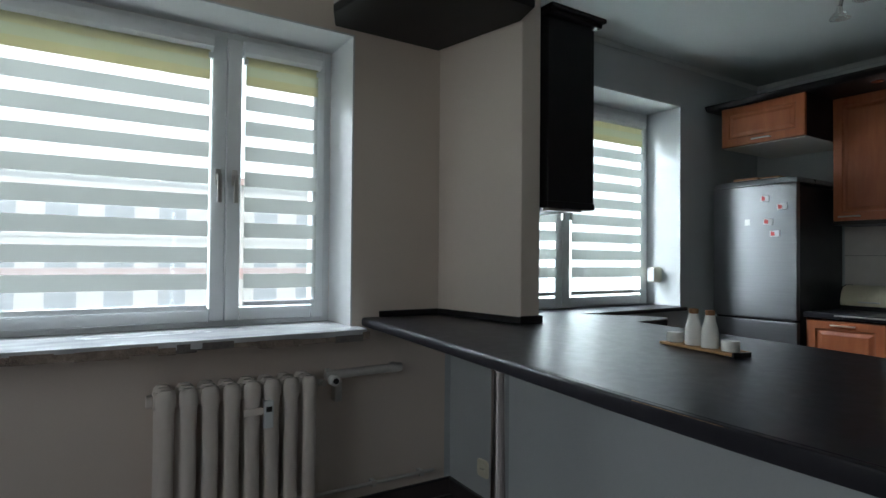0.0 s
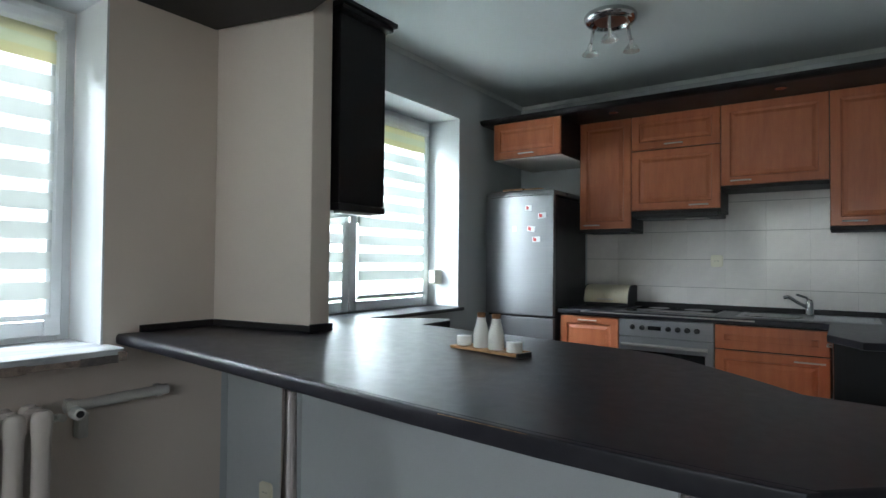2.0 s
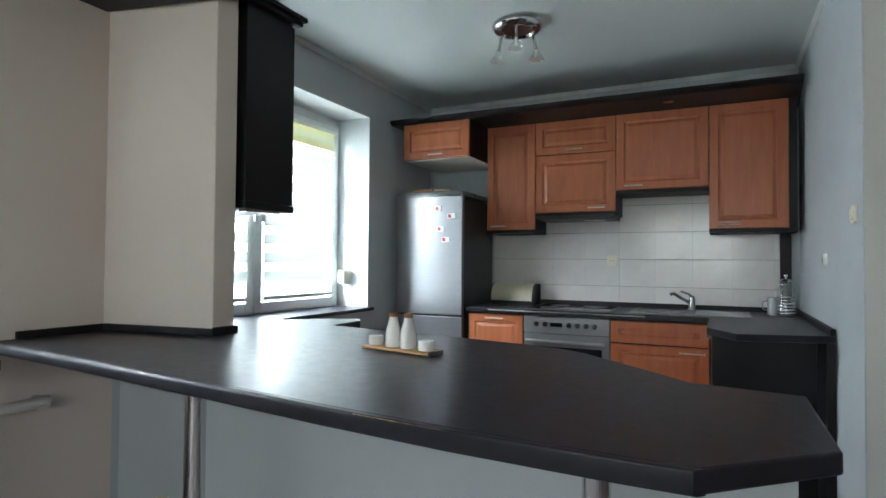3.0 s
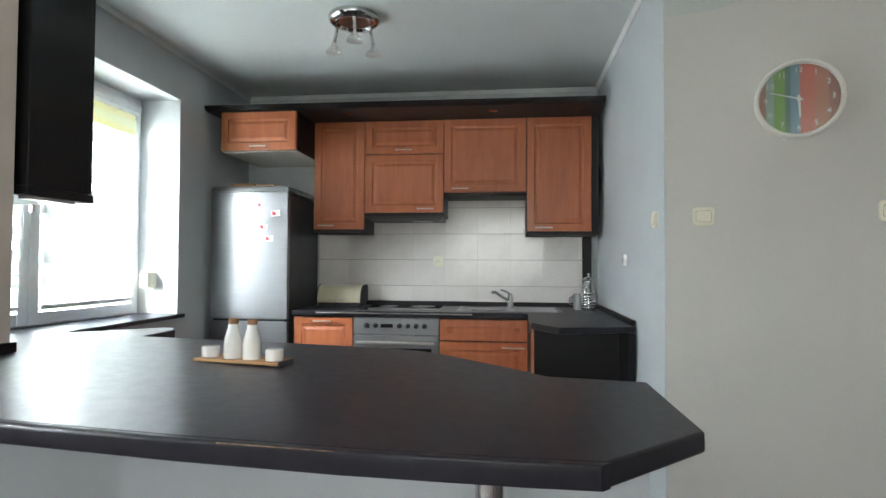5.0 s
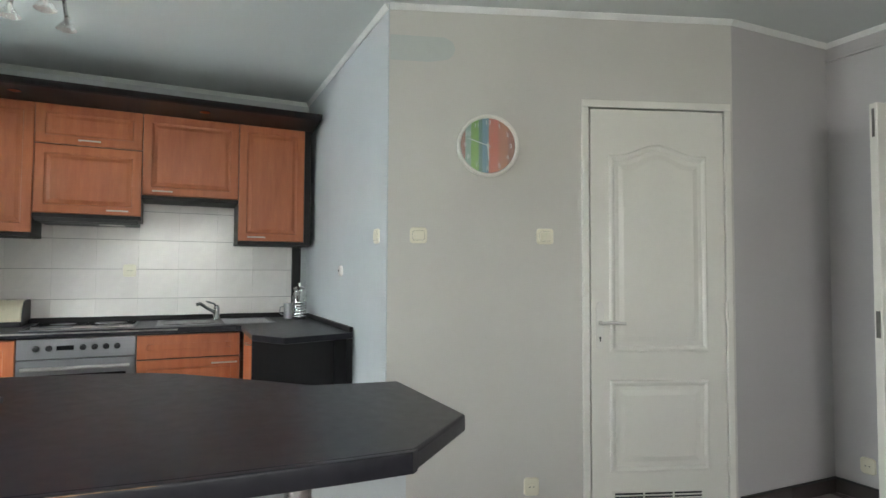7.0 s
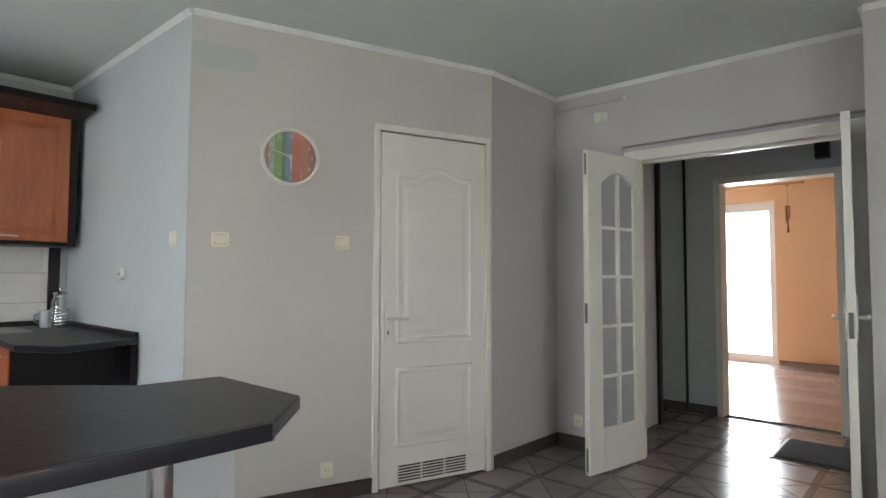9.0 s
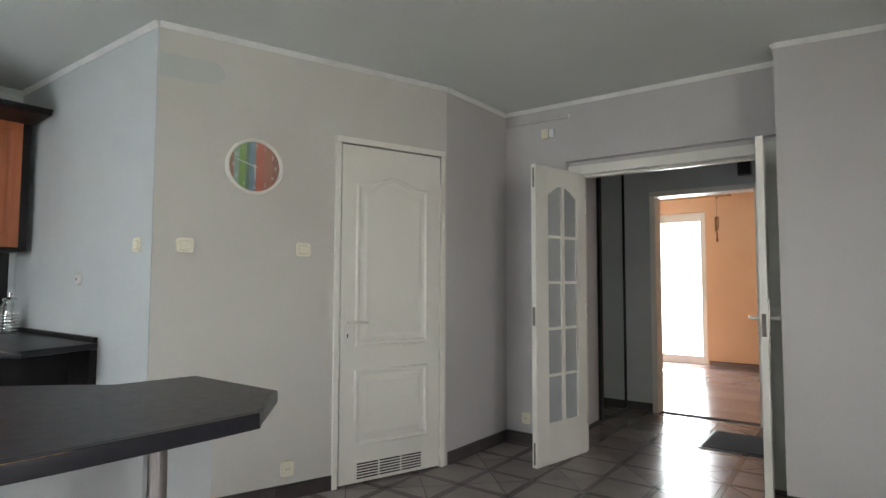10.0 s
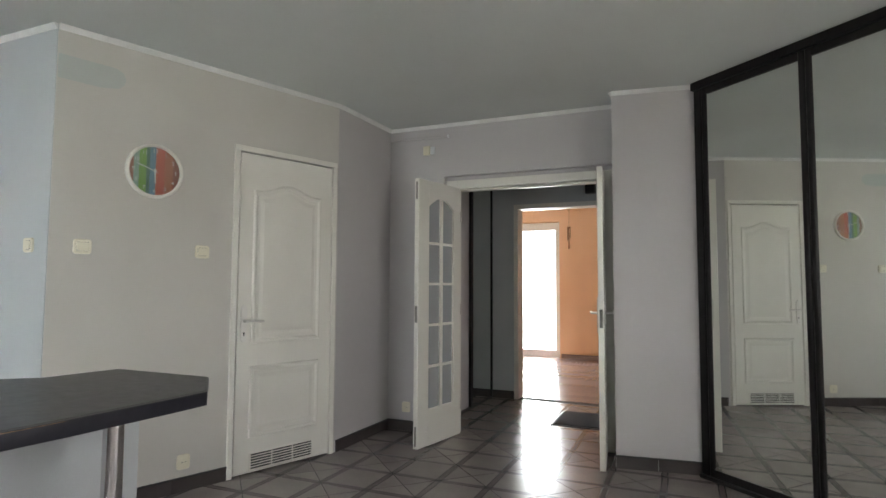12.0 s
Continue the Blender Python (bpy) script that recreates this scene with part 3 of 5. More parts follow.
def glazed_leaf(m, label, w=0.565, lever_side=None):
    """A tall white leaf with two columns of five panes over a solid base."""
    ob = thing("glazed_door", m, label, "door", "leaves of the double door")
    t, h = 0.019, 1.985
    xs, z0 = [0.100, 0.262, 0.432], 0.275
    zs = [z0 + i * 0.309 for i in range(5)] + [1.80]
    bm = bmesh.new()
    box(bm, 0, xs[0], -t, t, 0.01, h)
    box(bm, xs[2], w, -t, t, 0.01, h)
    part("stile", bm, WHITE_PAINT, ob, "", 0.003)
    part("bottom_rail", boxed(xs[0], xs[2], -t, t, 0.01, z0), WHITE_PAINT, ob)
    n = 12
    arch = [(xs[0] + (xs[2] - xs[0]) * i / n, 1.79 + 0.075 * math.sin(math.pi * i / n)) for i in range(n + 1)]
    part("arched_top_rail", slab_xz(bmesh.new(), [(xs[2], h), (xs[0], h)] + arch, -t, t), WHITE_PAINT, ob)
    part("middle_bar", boxed(xs[1] - 0.015, xs[1] + 0.015, -t + 0.001, t - 0.001, z0, 1.86), WHITE_PAINT, ob, "", 0.003)
    for z in zs[1:-1]:
        part("cross_bar", boxed(xs[0], xs[2], -t + 0.005, t - 0.005, z - 0.010, z + 0.010), WHITE_PAINT, ob, "", 0.003)
    for i in range(5):
        for a, b in ((xs[0], xs[1] - 0.015), (xs[1] + 0.015, xs[2])):
            g = part("pane", boxed(a, b, -0.002, 0.002, zs[i] + (0.010 if i else 0), zs[i + 1] - (0.010 if i < 4 else -0.06)), PANE, ob, "patterned translucent glass" if i == 0 else "")
    part("lock_plate", boxed(w - 0.0005, w + 0.002, -0.010, 0.010, 0.92, 1.04), DARK_STEEL, ob)
    if not lever_side:
        part("bolt_plate", boxed(w - 0.0005, w + 0.0015, -0.006, 0.006, 0.03, 0.17), DARK_STEEL, ob)
        part("bolt_plate", boxed(w - 0.0005, w + 0.0015, -0.006, 0.006, 1.83, 1.96), DARK_STEEL, ob)
    else:
        for s in (-1, 1):
            handle_set(ob, w - 0.055, 1.0, s * t, s, -1)
    for z in (0.25, 1.0, 1.75):
        bm = bmesh.new()
        lathe(bm, [(0.007, -0.045), (0.007, 0.045)], 10, (0.0, 0.024, z))
        part("hinge", bm, SATIN, ob, "", 0, True)
    return ob


glazed_leaf(pose(1.494, -0.118, 0, 0, 0, 78.3), "white glazed door leaf standing open into the room")
glazed_leaf(pose(0.355, -0.18, 0, 0, 0, 95.6), "white glazed door leaf with a lever standing open", 0.565, True)

# doorway lining of the orange room and threshold
bm = bmesh.new()
box(bm, 1.425, 1.475, -1.86, -1.675, 0, 2.01)
box(bm, 0.545, 0.595, -1.86, -1.675, 0, 2.01)
box(bm, 0.545, 1.475, -1.86, -1.675, 2.01, 2.06)
structure("door_frame_orange_room", bm, WHITE_PAINT, "white door lining of the orange room", "door frame", 0.004)
structure("threshold", boxed(0.595, 1.425, -1.83, -1.79, -0.003, 0.004), LAMINATE, "low wooden threshold strip", "threshold", 0.002)

# balcony door
win = tagged(new("window_3"), "white balcony door with a large pane", "balcony door", "", "structure")
win.matrix_world = pose(0, -5.36, 0)
bm = bmesh.new()
for a in ((1.72, 1.80, 0.0, 2.265), (2.54, 2.62, 0.0, 2.265), (1.80, 2.54, 0.0, 0.12), (1.80, 2.54, 2.13, 2.265)):
    box(bm, a[0], a[1], -0.07, 0.0, a[2], a[3])
part("window_frame", bm, PVC, win, "", 0.005)
g = part("pane", boxed(1.80, 2.54, -0.045, -0.037, 0.12, 2.13), GLASS, win)
g.visible_shadow = False
part("handle", boxed(1.755, 1.775, 0.0, 0.04, 1.0, 1.12), PVC, win, "", 0.004)


# ---- outside ----
structure("ground", boxed(-200, 200, -300, 300, -9.2, -9.0), GRASS, "grass between the apartment blocks", "ground")


def apartment_building(m, w, h, label):
    """A far panel block: wall, roof, storeys of windows and coloured panels under them."""
    ob = thing("apartment_building", m, label, "building")
    part("wall", boxed(0, w, 0, 10, 0, h), FACADE, ob)
    part("roof", boxed(-0.3, w + 0.3, -0.3, 10.3, h, h + 0.5), FACADE_RED, ob)
    me = None
    for s in range(int(h / 2.8)):
        part("parapet_band", boxed(0, w, -0.06, 0, s * 2.8 + 0.2, s * 2.8 + 1.0), FACADE_RED if s % 2 else FACADE, ob)
        for k in range(int(w / 3.2)):
            if me is None:
                p = part("window", boxed(0, 1.7, -0.05, 0, 0, 1.4), DARK_GLASS, ob)
                me = p.data
            else:
                p = new("window", me)
                p.parent = ob
            p.location = (0.7 + k * 3.2, 0, s * 2.8 + 1.05)


apartment_building(pose(-28, 46, -9.0), 62, 15.5, "pale panel apartment block across the lawn")


def tree(m, seed, label):
    rnd = random.Random(seed)
    ob = thing("tree", m, label, "tree")
    bm = bmesh.new()
    lathe(bm, [(0.28, 0), (0.2, 2.5), (0.12, 5.0), (0.04, 7.5)], 8)
    for i in range(9):
        a, z = rnd.uniform(0, 6.28), rnd.uniform(3, 6)
        rod(bm, (0, 0, z), (1.9 * math.cos(a), 1.9 * math.sin(a), z + rnd.uniform(0.8, 2)), 0.05, 5)
    part("trunk", bm, BARK, ob)
    bm = bmesh.new()
    for i in range(1500):
        a, u = rnd.uniform(0, 6.28), rnd.uniform(-1, 1)
        r = 2.6 * rnd.uniform(0.35, 1.0) ** 0.5 * math.sqrt(1 - u * u) * (1 + 0.25 * math.sin(3 * a))
        c = Vector((r * math.cos(a), r * math.sin(a), 6.2 + 2.7 * u))
        q = Euler((rnd.uniform(0, 3), rnd.uniform(0, 3), rnd.uniform(0, 3))).to_matrix()
        s = rnd.uniform(0.12, 0.24)
        bm.faces.new([bm.verts.new(c + q @ Vector(v)) for v in ((-s, 0, 0), (0, -s * 0.5, 0), (s, 0, 0.03), (0, s * 0.5, 0))])
    part("crown", bm, LEAF, ob)


tree(pose(9.5, -58, -9.0), 8, "leafy tree beyond the balcony")
tree(pose(-9, 30, -9.0), 5, "leafy tree in front of the apartment block")


# ---- the bar ----
BAR_Z = 0.878
bar = thing("bar_counter", pose(1.62, 4.0, 0), "dark laminate bar top on chrome posts with an angled end", "bar counter")


def local(pts, o):
    return [(x - o[0], y - o[1]) for x, y in pts]


def bar_rise(y):
    """The bar top climbs slightly towards the window wall."""
    return 0.0125 * (y - 3.6)


BAR = [(1.257, 5.12), (1.237, 4.75), (1.207, 4.35), (1.177, 3.95), (1.147, 3.6), (1.132, 3.3), (1.130, 3.0), (1.134, 2.872), (1.344, 2.658), (1.80, 2.658),
       (1.825, 2.92), (1.93, 3.02), (2.06, 3.16), (2.16, 3.27), (2.205, 3.35), (2.24, 3.5), (2.27, 3.8), (2.30, 4.2), (2.325, 4.575), (1.885, 4.585), (1.885, 5.12)]
top = part("worktop", prism(bmesh.new(), local(BAR, (1.62, 4.0)), BAR_Z - 0.042, BAR_Z), DARK, bar, "dark speckled laminate worktop with worn edge", 0.007, True)
top.modifiers["bevel"].segments = 3
for v in top.data.vertices:  # the free end hangs a little low
    v.co.z += bar_rise(v.co.y + 4.0)
nosing = []
for x, y in BAR[:8]:  # well rounded by the window wall, squarer towards the free end
    r = 0.004 + 0.010 * min(1.0, max(0.0, (y - 3.2) / 1.1))
    arc = [(-0.0125 + r - r * math.sin(t), 0.0205 - r + r * math.cos(t)) for t in [math.pi / 2 * k / 5 for k in range(6)]]
    side = [(0.004, 0.0205)] + arc
    nosing.append([(x + d - 1.62, y - 4.0 - (1.02 * d if y < 2.9 else 0.0), BAR_Z - 0.021 + bar_rise(y) + h) for d, h in side + [(d, -h) for d, h in side[::-1]]])
part("rounded_front_edge", rings(bmesh.new(), nosing), DARK, bar, "rounded dark front edge", 0, True)
for y0, y1 in ((3.52, 3.30), (3.295, 3.02)):
    bm = bmesh.new()
    xa, xb = [1.1215 + (0.015 * (y - 3.3) / 0.3 if y > 3.3 else -0.002 * (3.3 - y) / 0.3) for y in (y0, y1)]
    rod(bm, (xa - 1.62, y0 - 4.0, BAR_Z - 0.0030 + bar_rise(y0)), (xb - 1.62, y1 - 4.0, BAR_Z - 0.0030 + bar_rise(y1)), 0.0012, 6)
    part("worn_edge", bm, WORN, bar, "bare brown core along the worn edge")
for x, y in ((1.285, 3.062), (1.235, 4.09)):
    bm = bmesh.new()
    lathe(bm, [(0.045, 0.0), (0.045, 0.006), (0.028, 0.012), (0.027, BAR_Z - 0.05), (0.030, BAR_Z - 0.0425)], 28, (x - 1.62, y - 4.0, 0))
    part("post", bm, CHROME, bar, "chrome tube post", 0, True)
bm = bmesh.new()
prism(bm, local([(1.33, 5.118), (1.652, 5.118), (1.652, 5.10), (1.33, 5.10)], (1.62, 4.0)), BAR_Z + 0.0175, BAR_Z + 0.046)
part("wall_strip", bm, DARK_BOARD, bar, "dark strip along the wall", 0.003)
bm = bmesh.new()
prism(bm, local([(1.655, 5.10), (1.640, 5.10), (1.754, 4.608), (1.769, 4.615)], (1.62, 4.0)), BAR_Z, BAR_Z + 0.028)
for v in bm.verts:
    v.co.z += bar_rise(v.co.y + 4.0)
part("wall_strip", bm, DARK_BOARD, bar, "", 0.003)
bm = bmesh.new()
prism(bm, local([(1.750, 4.606), (1.770, 4.628), (1.866, 4.617), (1.874, 4.597)], (1.62, 4.0)), BAR_Z + 0.0125, BAR_Z + 0.045)
part("wall_strip", bm, DARK_BOARD, bar, "", 0.003)

# canopy board over the bar, held by the stub wall and window wall
can = thing("canopy_board", pose(1.3, 4.9, 2.205), "dark board fixed over the bar against the wall", "shelf")
bm = prism(bmesh.new(), [(-0.20, 0.22), (-0.26, 0.09), (-0.235, -0.05), (-0.21, -0.42), (0.415, -0.42), (0.455, -0.28), (0.345, 0.22)], 0, 0.04)
part("board", bm, DARK_BOARD, can, "", 0.006)
bm = prism(bmesh.new(), [(-0.20, 0.22), (-0.26, 0.09), (-0.235, -0.05), (-0.21, -0.42), (0.415, -0.42), (0.455, -0.28), (0.345, 0.22)], 0.04, CEILING - 2.205)
part("fascia", bm, WALL_GREY, can, "grey boxed-in part above the board")

# window worktop of the kitchen
kw = thing("window_worktop", pose(2.5, 4.85, 0), "dark laminate worktop under the kitchen window", "worktop")
bm = prism(bmesh.new(), local([(1.905, 4.587), (2.33, 4.577), (2.73, 4.59), (2.80, 4.635), (2.80, 4.70), (2.50, 5.058), (2.2, 5.115), (1.905, 5.115)], (2.5, 4.85)), 0.826, 0.866)
part("worktop", bm, DARK, kw, "", 0.006)
part("end_panel", boxed(-0.10, 0.04, -0.19, 0.02, 0, 0.826), DARK_BOARD, kw)
part("joint_strip", boxed(-0.58, -0.20, -0.272, -0.264, 0.8662, 0.8795), SATIN, kw, "metal joint strip")

# dark wall cabinet on the stub wall
cab = thing("wall_cabinet", pose(1.90, 4.60, 1.42), "black-brown wall cabinet on the stub wall", "cabinet")
part("body", boxed(0.0, 0.275, 0.0, 0.51, 0.012, 0.84), DARK_BOARD, cab, "", 0.003)
part("base_board", boxed(-0.01, 0.287, -0.012, 0.51, -0.02, 0.012), DARK_BOARD, cab, "", 0.004)
d = part("door", boxed(0.277, 0.296, 0.004, 0.506, 0.016, 0.836), DARK_BOARD, cab, "", 0.003)
bm = bmesh.new()
tube(bm, [(0.296, 0.06, 0.05), (0.322, 0.06, 0.05), (0.322, 0.18, 0.05), (0.296, 0.18, 0.05)], 0.005, 8)
part("handle", bm, SATIN, d, "thin metal bar handle")
bm = bmesh.new()
box(bm, -0.02, 0.315, -0.03, 0.51, 0.84, 0.862)
box(bm, -0.02, 0.33, -0.045, 0.51, 0.862, 0.884)
part("crown_moulding", bm, DARK_BOARD, cab, "", 0.005)
part("light_strip", boxed(0.02, 0.22, 0.01, 0.05, -0.03, -0.02), SATIN, cab)

# tray with bottles and cups on the bar
TRAY = pose(1.842, 3.822, BAR_Z + bar_rise(3.822), 0.7, 0.2, 79)
tray = thing("serving_tray", TRAY, "small bamboo tray on the dark bar", "tray")
bm = bmesh.new()
box(bm, -0.148, 0.148, -0.036, 0.036, 0.003, 0.012)
box(bm, -0.148, 0.148, -0.040, -0.036, 0.003, 0.016)
part("board", bm, BAMBOO, tray, "", 0.003)
for x in (-0.13, 0.13):
    part("foot", boxed(x - 0.008, x + 0.008, -0.033, 0.033, 0, 0.003), BLACK, tray)
part("end_clip", boxed(-0.154, -0.148, -0.036, 0.036, 0.0, 0.015), BLACK, tray)


def bottle(x):
    ob = thing("oil_bottle", TRAY @ pose(x, 0, 0.012), "white ceramic bottle with a cork on the tray", "bottle", "ceramic bottles on the tray")
    part("body", lathe(bmesh.new(), [(0.0180, 0.0), (0.0255, 0.0016), (0.0268, 0.008), (0.0266, 0.046), (0.0248, 0.060), (0.0192, 0.080), (0.0160, 0.091), (0.0155, 0.1025), (0.011, 0.1034)], 28), PORCELAIN, ob, "", 0, True)
    part("stopper", lathe(bmesh.new(), [(0.0101, 0.1026), (0.0143, 0.1046), (0.0152, 0.1170), (0.0138, 0.1192)], 20), CORK, ob, "brown cork stopper", 0, True)


bottle(-0.034)
bottle(0.033)


def cup(x):
    ob = thing("ceramic_cup", TRAY @ pose(x, 0, 0.012), "small white ceramic salt pot on the tray", "cup", "ceramic pots on the tray")
    part("body", lathe(bmesh.new(), [(0.019, 0), (0.0255, 0.002), (0.0265, 0.01), (0.0265, 0.030), (0.025, 0.034), (0.012, 0.035)], 26), PORCELAIN, ob, "", 0, True)
    part("holes", lathe(bmesh.new(), [(0.004, 0.0349), (0.004, 0.0355)], 10), BLACK, ob)


cup(-0.112)
cup(0.113)

# ---- radiator under the window ----
rad = thing("radiator", pose(0.42, 5.02, 0), "old cream cast-iron radiator under the window", "radiator")
sec = bmesh.new()
for yy in (-0.055, 0.0, 0.055):
    loops = []
    for z, a, b in ((0.13, 0.014, 0.016), (0.16, 0.031, 0.022), (0.21, 0.0285, 0.020), (0.40, 0.0275, 0.019), (0.60, 0.0285, 0.020), (0.635, 0.033, 0.023), (0.662, 0.033, 0.023), (0.679, 0.030, 0.021), (0.690, 0.020, 0.016)):
        loops.append([(a * math.cos(t), yy + b * math.sin(t), z) for t in [2 * math.pi * i / 12 for i in range(12)]])
    rings(sec, loops)
for z in (0.18, 0.645):
    box(sec, -0.016, 0.016, -0.06, 0.06, z - 0.016, z + 0.016)
    lathe(sec, [(0.030, -0.0375), (0.036, -0.02), (0.036, 0.02), (0.030, 0.0375)], 14, (0, 0, z), "x")
first = part("section", sec, IRON, rad, "cast-iron section", 0, True)
for i in range(1, 8):
    s = new("section", first.data)
    s.parent = rad
    s.location = (i * 0.0755, 0, 0)
first.location = (0, 0, 0)
for x in (0.0, 0.53):
    part("foot", boxed(x - 0.015, x + 0.015, -0.04, 0.04, 0, 0.14), IRON, rad)
part("end_plug", lathe(bmesh.new(), [(0.022, -0.058), (0.024, -0.04), (0.02, -0.036)], 14, (0, 0, 0.645), "x"), IRON, rad, "", 0, True)
meter = part("heat_meter", boxed(0.338, 0.374, -0.092, -0.072, 0.512, 0.618), PVC, rad, "white heat meter clipped to a rib", 0.004)
part("display", boxed(0.345, 0.367, -0.0935, -0.092, 0.575, 0.595), BLACK, meter)
part("bracket", boxed(0.265, 0.338, -0.080, -0.070, 0.565, 0.592), IRON, rad)
bm = bmesh.new()
tube(bm, [(0.53, 0, 0.645), (0.60, 0, 0.645), (0.60, -0.03, 0.645)], 0.013)
valve = part("valve", bm, PIPE, rad, "white valve with a black core")
part("valve_head", lathe(bmesh.new(), [(0.018, 0.0), (0.022, -0.01), (0.022, -0.045), (0.019, -0.05)], 16, (0.635, -0.02, 0.658), "y"), PORCELAIN, valve, "", 0, True)
part("valve_core", lathe(bmesh.new(), [(0.012, 0.0), (0.012, -0.006)], 12, (0.635, -0.068, 0.658), "y"), BLACK, valve)

pipe = thing("heating_pipe", pose(1.06, 5.07, 0.60), "white painted heating pipe beside the radiator", "pipe")
bm = bmesh.new()
rod(bm, (0.0, 0.015, 0.058), (0.37, 0.015, 0.062), 0.02, 16)
part("tube", bm, PIPE, pipe, "white painted tube", 0, True)
for x in (0.02, 0.34):
    part("clip", boxed(x - 0.012, x + 0.012, 0.012, 0.05, 0.036, 0.082), PIPE, pipe, "", 0.003)
part("elbow", boxed(0.04, 0.075, 0.0, 0.05, -0.06, 0.03), PIPE, pipe, "", 0.006)
low = thing("low_pipe", pose(0.9, 5.09, 0.125), "thin white pipe running above the skirting", "pipe")
bm = bmesh.new()
tube(bm, [(0.02, 0, 0.02), (0.72, 0, 0.02)], 0.009)
part("tube", bm, PIPE, low, "", 0, True)
for x in (0.1, 0.4, 0.65):
    part("clip", boxed(x - 0.01, x + 0.01, -0.01, 0.03, 0.005, 0.032), PIPE, low)


# ---- switches and sockets ----
def rounded(w, h, r, steps):
    """A rounded rectangle in the wall's plane, drawn inwards by each step's inset at its depth."""
    loops = []
    for inset, y in steps:
        a, b, q = w / 2 - inset, h / 2 - inset, max(r - inset, 0.001)
        loop = []
        for cx, cz, start in ((a - q, b - q, 0), (-a + q, b - q, 90), (-a + q, -b + q, 180), (a - q, -b + q, 270)):
            loop += [(cx + q * math.cos(radians(start + k * 22.5)), y, cz + q * math.sin(radians(start + k * 22.5))) for k in range(5)]
        loops.append(loop)
    return rings(bmesh.new(), loops)


def plate(name, m, label, category, w=0.08, h=0.08, rocker=True, sub=WHITE_PAINT):
    ob = thing(name, m, label, category, "switches and sockets" if rocker else "")
    part("frame", rounded(w, h, 0.016, [(0, 0), (0, -0.006), (0.003, -0.010)]), CREAM, ob, "", 0, True)
    if rocker:
        # Black sheet behind the rocker, put in as the shadow line at its edge.
        part("shadow_line", rounded(w * 0.69, h * 0.615, 0.010, [(0, -0.0095), (0, -0.0104)]), BLACK, ob)
        part("rocker", rounded(w * 0.68, h * 0.59, 0.010, [(0, -0.010), (0, -0.013), (0.003, -0.016)]), CREAM, ob, "cream rocker")
    else:
        part("well", lathe(bmesh.new(), [(0.021, -0.0098), (0.0205, -0.0115)], 20, (0, 0, 0), "y"), CREAM, ob)
        for s in (-1, 1):
            part("pin_hole", lathe(bmesh.new(), [(0.003, -0.0115), (0.003, -0.0122)], 8, (s * 0.0095, 0, 0), "y"), BLACK, ob)
    return ob


plate("light_switch", CLOCK_M @ pose(0.148, 0, 1.383), "cream double light switch on the grey wall", "switch", 0.085, 0.078)
plate("light_switch", CLOCK_M @ pose(0.775, 0, 1.384), "cream light switch beside the door", "switch", 0.085, 0.078)
plate("wall_socket", CLOCK_M @ pose(0.705, 0, 0.168), "cream wall socket low on the grey wall", "socket", 0.075, 0.085, False)
plate("light_switch", pose(2.865, 2.37, 1.385, 0, 0, 180), "cream switch on the pale kitchen wall", "switch", 0.075, 0.075)
rs = thing("wall_socket", pose(3.54, 2.37, 1.21, 0, 0, 180), "round white aerial socket on the pale kitchen wall", "socket")
part("disc", lathe(bmesh.new(), [(0.034, 0.0), (0.034, -0.006), (0.028, -0.016), (0.012, -0.018)], 24, (0, 0, 0), "y"), PORCELAIN, rs, "", 0, True)
part("pin_hole", lathe(bmesh.new(), [(0.008, -0.017), (0.008, -0.0188)], 12, (0, 0, 0), "y"), BLACK, rs)
plate("wall_socket", pose(1.93, -0.06, 0.19, 0, 0, 180), "cream socket behind the glazed door", "socket", 0.075, 0.085, False)
plate("wall_socket", pose(1.722, 4.82, 0.215, 0, 0, -87.6), "cream socket low on the wall under the bar", "socket", 0.08, 0.08, False)
bell = thing("door_chime", pose(1.752, -0.06, 2.272, 0, 0, 180), "cream door chime box above the doorway", "door chime")
part("body", boxed(-0.03, 0.03, -0.028, 0, 0, 0.075), CREAM, bell, "", 0.005)
part("side_box", boxed(0.03, 0.07, -0.018, 0, 0.005, 0.07), PVC, bell, "", 0.005)
con = thing("cable_duct", pose(2.097, -0.06, 2.412, 0, 0.6, 180), "grey plastic cable duct below the ceiling", "cable duct")
part("duct", boxed(0.0, 0.53, -0.02, 0, 0, 0.018), WALL_LILAC, con, "", 0.003)
part("end_cap", boxed(0.53, 0.54, -0.022, 0, -0.001, 0.019), PVC, con)

# ---- clock ----
clock = thing("wall_clock", CLOCK_M @ pose(0.487, 0, 1.828), "round white wall clock with a striped colourful face", "clock")
part("rim", lathe(bmesh.new(), [(0.150, 0.0), (0.155, -0.006), (0.155, -0.022), (0.150, -0.030), (0.142, -0.030), (0.136, -0.020), (0.136, -0.012)], 56, (0, 0, 0), "y"), WHITE_PAINT, clock, "white plastic rim", 0, True)
STRIPES = [(-0.136, -0.112, (0.42, 0.17, 0.13)), (-0.112, -0.084, (0.36, 0.48, 0.42)), (-0.084, -0.046, (0.22, 0.42, 0.08)), (-0.046, -0.028, (0.10, 0.20, 0.16)), (-0.028, 0.004, (0.17, 0.30, 0.42)),
           (0.004, 0.052, (0.62, 0.14, 0.09)), (0.052, 0.098, (0.50, 0.19, 0.11)), (0.098, 0.136, (0.34, 0.13, 0.10))]
